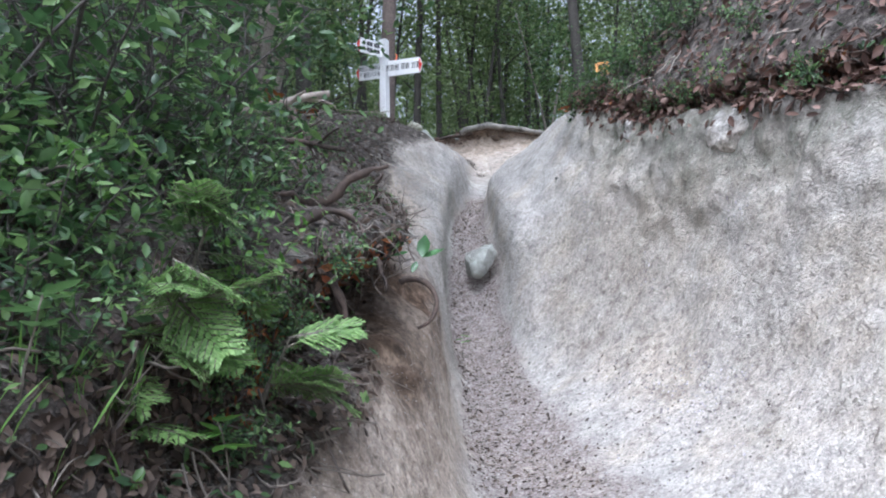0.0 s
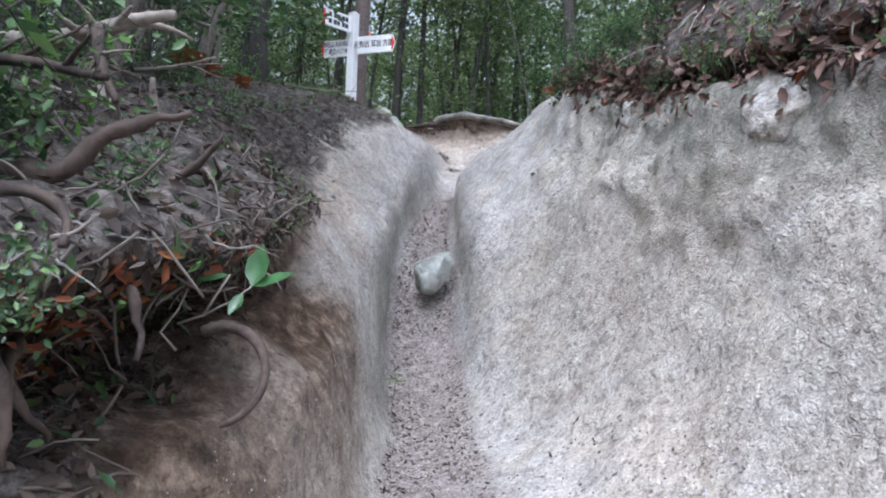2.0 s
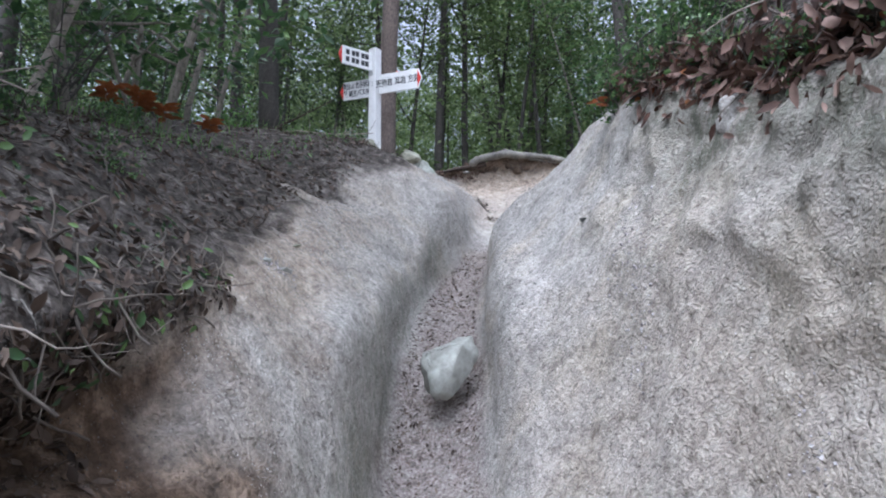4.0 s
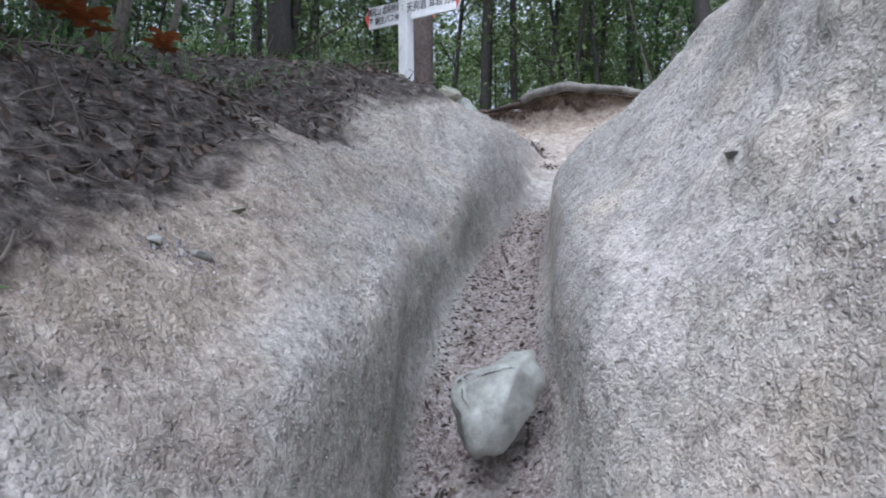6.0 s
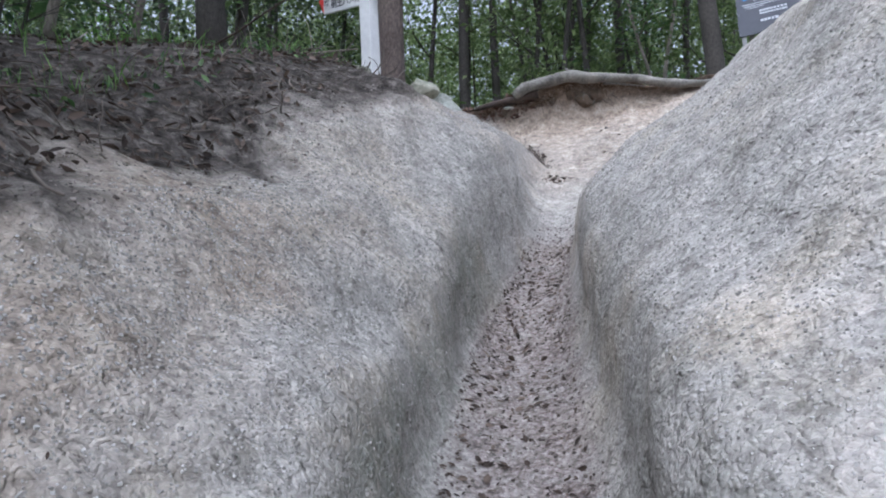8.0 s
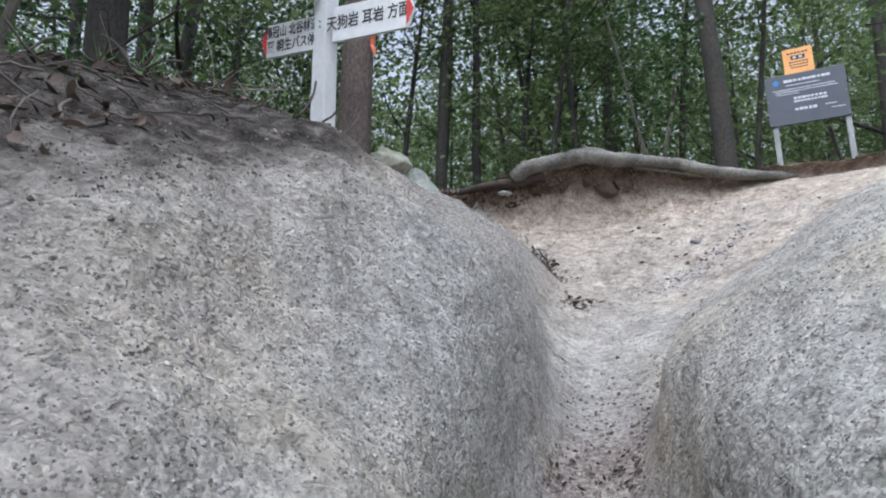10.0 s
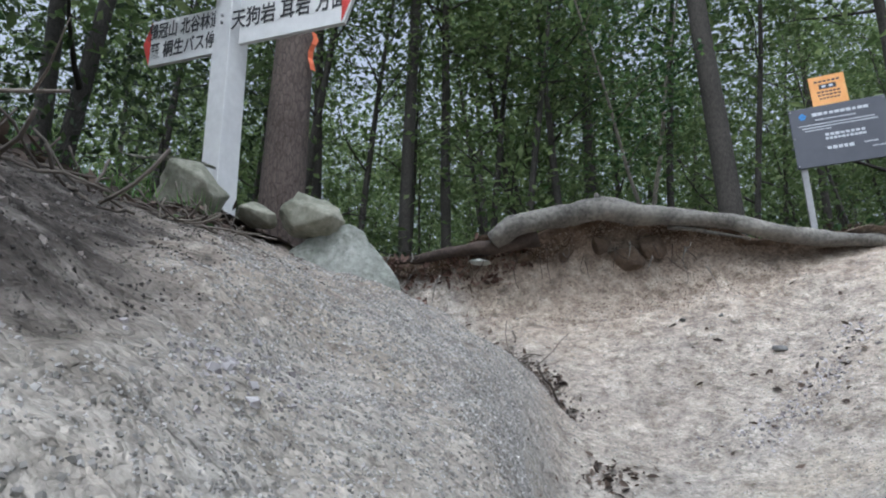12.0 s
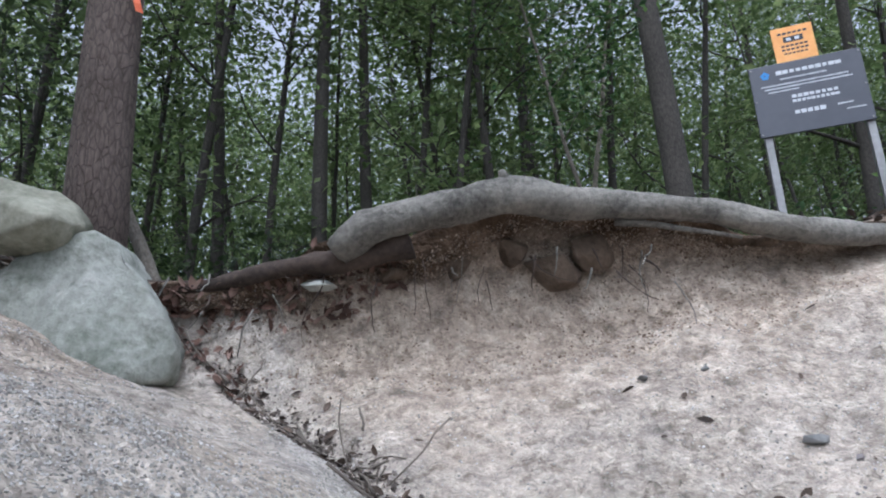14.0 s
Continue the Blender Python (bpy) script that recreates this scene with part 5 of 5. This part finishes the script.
def lip_rootlets():
    rng = random.Random(23)
    base = empty("hanging_rootlets", pose(0.5, 11.1, 4.4))
    o = Vector((0.5, 11.1, 4.4))
    for k in range(34):
        x = rng.uniform(-0.15, 1.2)
        line = wander(Vector((x, 11.07 + rng.uniform(-0.02, 0.06), rng.uniform(4.34, 4.46))) - o, (rng.uniform(-0.4, 0.4), -0.5, -1), rng.uniform(0.05, 0.2), 6, 0.3, rng)
        r = rng.uniform(0.0015, 0.004)
        v, f = tube(line, [r * (1 - 0.1 * i) for i in range(7)], 4)
        part("rootlet", mesh_of("rootlet", v, f, rng.choice([ROOT_DARK, ROOT_GREY])), None, base)
    tagged(base, "thin rootlets hanging from the eroded soil lip", "roots")


lip_rootlets()
for k, (x, y, z, s) in enumerate([(0.86, 11.16, 4.42, 0.2), (0.97, 11.17, 4.45, 0.18), (0.16, 11.2, 4.37, 0.12), (0.6, 11.19, 4.46, 0.15), (0.76, 11.17, 4.47, 0.16), (0.42, 11.2, 4.43, 0.13)]):
    ob = rock("soil_clod", (s, s * 0.7, s * 0.75), (x, y, z), (k * 20, k * 33, k * 51), plain("dark_soil", (0.06, 0.042, 0.03), (0.17, 0.125, 0.09), 60, 0.95, relief=1.0, depth=0.01) if k == 0 else bpy.data.materials["dark_soil"], "dark clod of rooty soil under the lip", 200 + k)
    tagged(ob, category="soil clod")
rock("stone", (0.11, 0.1, 0.035), (0.235, 11.12, 4.4), (20, 5, 0), ROCK, "flat pale stone stuck in the soil lip", 230)

# ---- fallen wood ----
def branch(name, start, way, length, r, seed, mat, label, twigs=4, bend=0.1):
    rng = random.Random(seed)
    base = empty(name, pose(*start))
    line = wander((0, 0, 0), way, length, 12, bend, rng)
    v, f = tube(line, [r * (1 - 0.05 * i) for i in range(13)], 9, 0.1, seed)
    part("limb", mesh_of("limb", v, f, mat), None, base)
    for k in range(twigs):
        i = rng.randint(3, 11)
        tw = wander(line[i], Vector(way) + Vector((rng.uniform(-1, 1), rng.uniform(-1, 1), rng.uniform(-0.3, 0.8))), length * rng.uniform(0.15, 0.35), 6, 0.2, rng)
        v, f = tube(tw, [r * 0.4 * (1 - 0.12 * j) for j in range(7)], 6)
        part("twig", mesh_of("twig", v, f, mat), None, base)
    tagged(base, label, "branch", "fallen branches")


FALLEN = [((-1.5, 3.5, 2.55), (1, -0.5, -0.42), 1.1, 0.035, DEAD), ((-1.3, 3.9, 2.5), (0.75, -0.4, -0.1), 0.9, 0.045, DEAD), ((-0.75, 4.2, 2.2), (-0.1, -0.3, 1), 0.28, 0.03, DEAD), ((-0.9, 4.1, 2.2), (-0.25, -0.2, 0.9), 0.24, 0.032, DEAD), ((-1.0, 3.1, 2.1), (1, -0.35, -0.15), 0.85, 0.022, ROOT_DARK), ((-0.62, 3.4, 2.35), (0.4, -0.5, -0.75), 0.5, 0.02, ROOT_DARK), ((-1.7, 1.5, 1.35), (1, 0.35, 0.25), 0.8, 0.02, DEAD), ((-1.6, 1.9, 1.5), (0.7, -0.2, 0.1), 0.9, 0.016, DEAD), ((-1.2, 4.9, 2.8), (0.8, -0.7, -0.2), 0.8, 0.012, DEAD), ((-0.85, 3.75, 2.35), (0.6, -0.8, -0.2), 0.6, 0.014, DEAD), ((-1.9, 8.5, 4.0), (0.9, 0.5, 0.02), 1.2, 0.014, DEAD), ((-1.5, 9.3, 4.35), (0.9, 0.3, 0.12), 0.9, 0.01, DEAD), ((-2.1, 9.8, 4.5), (1, -0.4, 0.25), 1.1, 0.012, ROOT_DARK)]
for k, (p, w, ln, r, mat) in enumerate(FALLEN):
    branch("fallen_branch", p, w, ln, r, 300 + k, mat, "bleached fallen branch lying on the bank" if mat is DEAD else "dark fallen branch lying on the bank", 2 if ln < 0.4 else 5, 0.08)
for k, (x, y, z, w, ln, r) in enumerate([(-2.1, 5.2, 2.9, (0.25, -0.1, 1), 3.0, 0.05), (-2.15, 5.25, 2.9, (-0.4, 0.1, 1), 2.8, 0.045), (-1.9, 6.0, 3.1, (0.35, 0, 1), 2.6, 0.03), (-2.35, 4.7, 2.8, (0.1, 0.1, 1), 3.2, 0.06), (-2.9, 3.4, 2.6, (0.05, -0.1, 1), 3.4, 0.08), (-1.6, 6.9, 3.25, (-0.25, -0.1, 1), 2.2, 0.018), (-2.4, 7.6, 3.6, (0.3, -0.1, 1), 2.6, 0.025)]):
    branch("bare_stem", (x, y, z - 0.15), w, ln, r, 340 + k, DEAD if k < 3 else BARK_PALE, "pale bare leaning stem with thin twigs", 7, 0.06)
branch("leaning_stem", (-0.75, 12.75, 4.6), (-0.55, 0.2, 1), 1.3, 0.05, 371, BARK_PALE, "pale stem leaning beside the pine", 0, 0.05)


# ---- loose cover: leaves, twigs, crumbs of granite ----
def scatter(lo, hi, u0, u1, n, field=None, least=0.5):
    s, u = NP.uniform(lo, hi, n), NP.uniform(u0, u1, n)
    if field is not None:
        i = np.clip(np.searchsorted(S, s) - 1, 0, ns - 1)
        j = np.clip(np.searchsorted(U, u) - 1, 0, nu - 1)
        k = field[i, j] > least
        s, u = s[k], u[k]
    return on_ground(s, u)


def crease_line(n):
    k = NP.random(n)
    return on_ground(11.14 - 0.62 * k, np.clip(3.95 + 1.1 * k + NP.normal(size=n) * 0.1, 3.7, 5.3))


def seam(s0, u0, s1, u1, n, wide=0.05):
    """Places strewn along a line over the ground, thickest in a few clumps."""
    k = np.clip(np.where(NP.random(n) < 0.6, NP.choice([0.05, 0.3, 0.55, 0.9], n) + NP.normal(size=n) * 0.05, NP.random(n)), 0, 1)
    return on_ground(s0 + (s1 - s0) * k + NP.normal(size=n) * wide * 0.4, u0 + (u1 - u0) * k + NP.normal(size=n) * wide)


def leaf_litter(spots, mat, name, label, size=0.055, lift=0.012):
    P, N = np.concatenate([a for a, _ in spots]), np.concatenate([b for _, b in spots])
    n = len(P)
    nn = N + NP.normal(size=(n, 3)) * 0.45
    w = unit(n)
    w -= nn * (np.sum(w * nn, 1) / np.sum(nn * nn, 1))[:, None]
    L = size * NP.uniform(0.5, 1.5, n)
    v, f = oval_leaves(P + N * NP.uniform(0.0, lift * 2, n)[:, None], w, nn, L, L * NP.uniform(0.35, 0.6, n), 0.3, 0.3)
    tagged(new(name, mesh_of(name, v, f, mat)), label, "leaf litter", kind="stuff")


leaf_litter([scatter(0.8, 5, 1.0, 4.2, 8000, LITTER_AND_SHADE), scatter(5, 8.2, 0.5, 1.9, 1800, LITTER_AND_SHADE), scatter(8.2, 11.4, 0.5, 1.5, 1500, LITTER_AND_SHADE), scatter(1.0, 4.2, 2.1, 3.4, 2600), scatter(11.6, 14, 0, 12, 2500), scatter(1, 11, 0, 1, 2500)], LEAF_DRY, "leaf_litter", "brown dry leaf litter covering the banks", 0.038)
leaf_litter([scatter(2.5, 9, 5, 6, 2200), scatter(6.2, 6.65, 5.0, 5.35, 70), scatter(6.2, 6.6, 5.7, 6.0, 40), scatter(3, 5.2, 5.6, 7.2, 90), scatter(2.2, 6, 5.1, 6.0, 260), scatter(9.6, 11.1, 4.3, 9, 50), crease_line(260), seam(10.33, 5.8, 10.64, 8.1, 60, 0.1), seam(10.7, 4.8, 10.66, 4.9, 60, 0.06), seam(10.14, 5.1, 10.2, 5.25, 80, 0.08), seam(10.93, 4.25, 10.8, 4.6, 60, 0.05), scatter(6, 10, 1.6, 4, 10)], LEAF_DRY, "stray_leaves", "scattered small brown leaves on bare granite sand", 0.025, 0.004)
leaf_litter([scatter(2.4, 6.6, 8.8, 11.5, 1300, LITTER_AND_SHADE), scatter(1, 5, 1.2, 4, 1100, LITTER_AND_SHADE), scatter(6, 10.5, 0.7, 1.4, 300, LITTER_AND_SHADE)], LEAF_SHRUB, "low_greens", "small green leaves of creeping plants among litter", 0.035, 0.03)

leaf_litter([scatter(1.8, 3.2, 2.1, 3.2, 330), scatter(3, 6, 9.0, 11, 160)], LEAF_RUST, "rust_leaves", "rust-red dead leaves caught among roots", 0.05, 0.02)


leaf_litter([scatter(11.22, 11.55, 3.4, 5.3, 420), scatter(11.05, 11.2, 3.6, 4.1, 60)], LEAF_RIM, "lip_leaves", "brown dead leaves caught under the eroded lip", 0.028, 0.012)
leaf_litter([scatter(2, 7.2, 8.8, 12, 9000, LITTER_AND_SHADE), scatter(2.6, 6.0, 8.85, 9.3, 260)], LEAF_RIM, "rim_litter", "reddish-brown dead leaves covering the cliff rim", 0.058, 0.03)
TWIG = plain("dead_twig_bark", (0.05, 0.04, 0.033), (0.21, 0.18, 0.15), 9, 0.9)


def twig_litter():
    pieces = []
    spots = [scatter(1, 5, 1.0, 4.0, 1500, LITTER_AND_SHADE), scatter(5, 11, 0.7, 1.9, 800, LITTER_AND_SHADE), scatter(2.4, 6.8, 9.0, 12, 900, LITTER_AND_SHADE), crease_line(30)]
    for P, N in spots:
        for p, n in zip(P, N):
            w = Vector((RNG.gauss(0, 1), RNG.gauss(0, 1), RNG.gauss(0, 1)))
            n = Vector(n)
            w = w - n * w.dot(n) * 0.7
            line = wander(Vector(p) + n * 0.01, w, RNG.uniform(0.04, 0.2), 4, 0.35, RNG)
            r = RNG.uniform(0.0012, 0.004)
            pieces.append(tube(line, [r] * 5, 4))
    v, f = join(pieces)
    tagged(new("twig_litter", mesh_of("twig_litter", v, f, TWIG)), "thin dead twigs strewn over the littered banks", "twigs", kind="stuff")


twig_litter()


def pebbles(spots, lo, hi, mat, name, label, seed):
    """Angular crumbs half sunk in the sand."""
    rng = np.random.default_rng(seed)
    P, N = np.concatenate([a for a, _ in spots]), np.concatenate([b for _, b in spots])
    n = len(P)
    cube = np.array([(-1, -1, -1), (1, -1, -1), (1, 1, -1), (-1, 1, -1), (-1, -1, 1), (1, -1, 1), (1, 1, 1), (-1, 1, 1)], float) * 0.58
    V = cube[None] * rng.uniform(0.5, 1.15, (n, 8, 3))
    a = unit(n, rng)
    b = np.cross(a, unit(n, rng))
    b /= np.linalg.norm(b, axis=1)[:, None] + 1e-9
    c = np.cross(a, b)
    R = np.stack([a, b, c], 1)
    size = lo * (hi / lo) ** (rng.random(n) ** 2.2)
    V = np.einsum("nvk,nkj->nvj", V, R) * size[:, None, None] * 0.5 + (P + N * (size * 0.03)[:, None])[:, None]
    base = np.arange(n)[:, None] * 8
    faces = []
    for q in ((0, 3, 2, 1), (4, 5, 6, 7), (0, 1, 5, 4), (1, 2, 6, 5), (2, 3, 7, 6), (3, 0, 4, 7)):
        faces += [tuple(r) for r in base + np.array(q)[None]]
    tagged(new(name, mesh_of(name, V.reshape(-1, 3), faces, mat, False)), label, "gravel", kind="stuff")


BARE = 1 - LITTER_AND_SHADE
GRIT = leaf_material("granite_crumbs", (0.2, 0.19, 0.172), (0.36, 0.342, 0.32), (0.54, 0.52, 0.495), 0.9, 0.0)
pebbles([scatter(9.2, 10.5, 1.9, 4.3, 6000, BARE, 0.8), scatter(6.0, 8.1, 1.9, 3.9, 8000, BARE, 0.8), scatter(6.2, 8.6, 7.0, 8.8, 5000)], 0.005, 0.012, GRIT, "coarse_grit", "coarse pale granite crumbs on the worn ridge", 3)
CRUMB = leaf_material("dark_crumbs", (0.08, 0.065, 0.055), (0.2, 0.17, 0.15), (0.4, 0.36, 0.33), 0.95, 0.0)
pebbles([scatter(1.5, 5.5, 4.0, 8.8, 16000), scatter(4.6, 8.4, 1.9, 4.6, 22000, BARE, 0.75), scatter(8.4, 10.9, 1.9, 4.6, 12000, BARE, 0.75), scatter(5.2, 9.6, 7, 9.5, 14000), scatter(9.2, 11.1, 4, 9, 14000), scatter(8.0, 10.4, 2.0, 4.2, 26000, BARE, 0.75)], 0.003, 0.009, GRIT, "granite_grit", "coarse pale granite grit on the worn rock sand", 1)
pebbles([scatter(2.0, 9.6, 4.95, 6.1, 9000), scatter(2.6, 4.4, 6, 7.3, 900), crease_line(1500), scatter(6.18, 6.62, 4.95, 5.35, 500), scatter(6.5, 11, 1.4, 2.3, 1200)], 0.004, 0.02, CRUMB, "path_crumbs", "loose dark gravel and soil crumbs on the trodden path", 2)

LIP = leaf_material("lip_crumbs", (0.13, 0.092, 0.068), (0.27, 0.21, 0.16), (0.42, 0.35, 0.28), 0.95, 0.0)
pebbles([scatter(11.04, 11.5, 3.9, 8.4, 6000), scatter(11.3, 11.5, 3.9, 7.6, 3500)], 0.004, 0.012, LIP, "lip_crumbs", "crumbling tan and brown soil lumps on the eroded lip", 6)
DEBRIS = leaf_material("grey_debris", (0.22, 0.2, 0.2), (0.36, 0.335, 0.335), (0.52, 0.495, 0.5), 0.95, 0.0)
pebbles([seam(5.2, 8.0, 5.6, 8.4, 260, 0.15), seam(4.3, 7.95, 4.5, 8.15, 70, 0.06), seam(3.5, 8.35, 3.7, 8.5, 80, 0.08), seam(10.33, 5.8, 10.64, 8.1, 700, 0.12), seam(8.85, 2.8, 9.0, 3.0, 120, 0.1), seam(5.45, 2.35, 5.65, 2.7, 160, 0.1), scatter(3.15, 3.75, 6.7, 7.35, 320), scatter(2.6, 4.6, 6.0, 7.0, 300)], 0.005, 0.022, DEBRIS, "path_debris", "patch of grey crumbled debris beside the path", 8)
SOIL = leaf_material("soil_crumbs", (0.04, 0.035, 0.031), (0.1, 0.089, 0.08), (0.2, 0.185, 0.17), 0.95, 0.0)
pebbles([scatter(4.8, 11.2, 0.7, 2.1, 13000, LITTER_AND_SHADE, 0.3), scatter(7.6, 10, 0.9, 2.6, 9000, LITTER_AND_SHADE, 0.2), scatter(2.5, 6.6, 8.7, 11, 5000, LITTER_AND_SHADE, 0.3), scatter(1.5, 5, 2.0, 4.0, 5000, LITTER_AND_SHADE, 0.3), scatter(1.2, 4.5, 2.1, 3.6, 6000), scatter(11.18, 11.5, 4, 8.2, 2600, EARTH, 0.4)], 0.003, 0.009, SOIL, "soil_crumbs", "dark crumbly humus and soil lumps on the bank", 5)


def cliff_roots():
    rng = random.Random(29)
    base = empty("cliff_rootlets", pose(1.7, 4.3, 2.8))
    o = Vector((1.7, 4.3, 2.8))
    for k in range(50):
        y = rng.uniform(2.6, 6.3)
        bx, bz = right_brow([y])[0]
        p = Vector((bx + rng.uniform(-0.05, 0.3), y, bz + rng.uniform(-0.05, 0.3)))
        line = wander(p - o, (rng.uniform(-0.9, 0.1), rng.uniform(-0.6, 0.6), rng.uniform(-1, 0.1)), rng.uniform(0.1, 0.45), 7, 0.3, rng, 0.1)
        r = rng.uniform(0.002, 0.007)
        v, f = tube(line, [r * (1 - 0.1 * i) for i in range(8)], 5)
        part("rootlet", mesh_of("rootlet", v, f, rng.choice([ROOT_DARK, DEAD, BARK_GREY])), None, base)
    tagged(base, "thin roots hanging over the littered cliff edge", "roots")


cliff_roots()

# ---- single stones seen on the slopes ----
def slope_stone(s, u, size, mat, label, seed):
    p, n = on_ground(np.array([s]), np.array([u]))
    rock("stone", size, tuple(p[0] + n[0] * size[2] * 0.12), (RNG.uniform(-20, 20), RNG.uniform(-20, 20), RNG.uniform(0, 360)), mat, label, seed, 11, "stones on the slopes")


DARK_STONE = plain("dark_damp_stone", (0.1, 0.1, 0.1), (0.22, 0.22, 0.215), 40, 0.8, relief=0.5)
slope_stone(6.02, 8.25, (0.06, 0.05, 0.03), DARK_STONE, "small dark stone set in the granite wall", 401)
slope_stone(6.03, 7.6, (0.07, 0.04, 0.012), ROCK, "thin flake of granite on the slope", 402)
slope_stone(5.63, 2.6, (0.07, 0.05, 0.04), ROCK, "small white stone on the ridge slope", 403)
slope_stone(10.7, 6.9, (0.09, 0.06, 0.03), DARK_STONE, "flat dark stone in the sandy bowl", 404)
slope_stone(5.5, 2.35, (0.08, 0.06, 0.05), ROCK, "pale loose stone on the ridge slope", 405)
slope_stone(5.9, 2.45, (0.06, 0.05, 0.04), ROCK_GREEN, "pale loose stone on the ridge slope", 406)
slope_stone(10.95, 6.2, (0.045, 0.03, 0.018), DARK_STONE, "small dark stone in the sandy bowl", 407)
slope_stone(10.93, 6.75, (0.035, 0.03, 0.015), DARK_STONE, "small dark stone in the sandy bowl", 408)


# ---- grass ----
def grass():
    P, N = scatter(1.0, 2.4, 1.2, 3.0, 45, LITTER_AND_SHADE)
    P2, N2 = scatter(5.5, 11, 0.2, 1.2, 900)
    P3, _ = scatter(3, 6.5, 9.6, 11.4, 200)
    P = np.concatenate([np.repeat(P, 6, 0), P2, P3])
    n = len(P)
    P = P + NP.normal(size=(n, 3)) * np.array([0.015, 0.015, 0])
    w = unit(n) * 0.45
    w[:, 2] = np.abs(w[:, 2]) + 0.8
    v, f = oval_leaves(P, w, unit(n), NP.uniform(0.05, 0.15, n), NP.uniform(0.003, 0.006, n), 0.2, 0.35)
    tagged(new("grass", mesh_of("grass", v, f, LEAF_BRIGHT)), "thin green grass blades among leaf litter", "grass", kind="stuff")


grass()
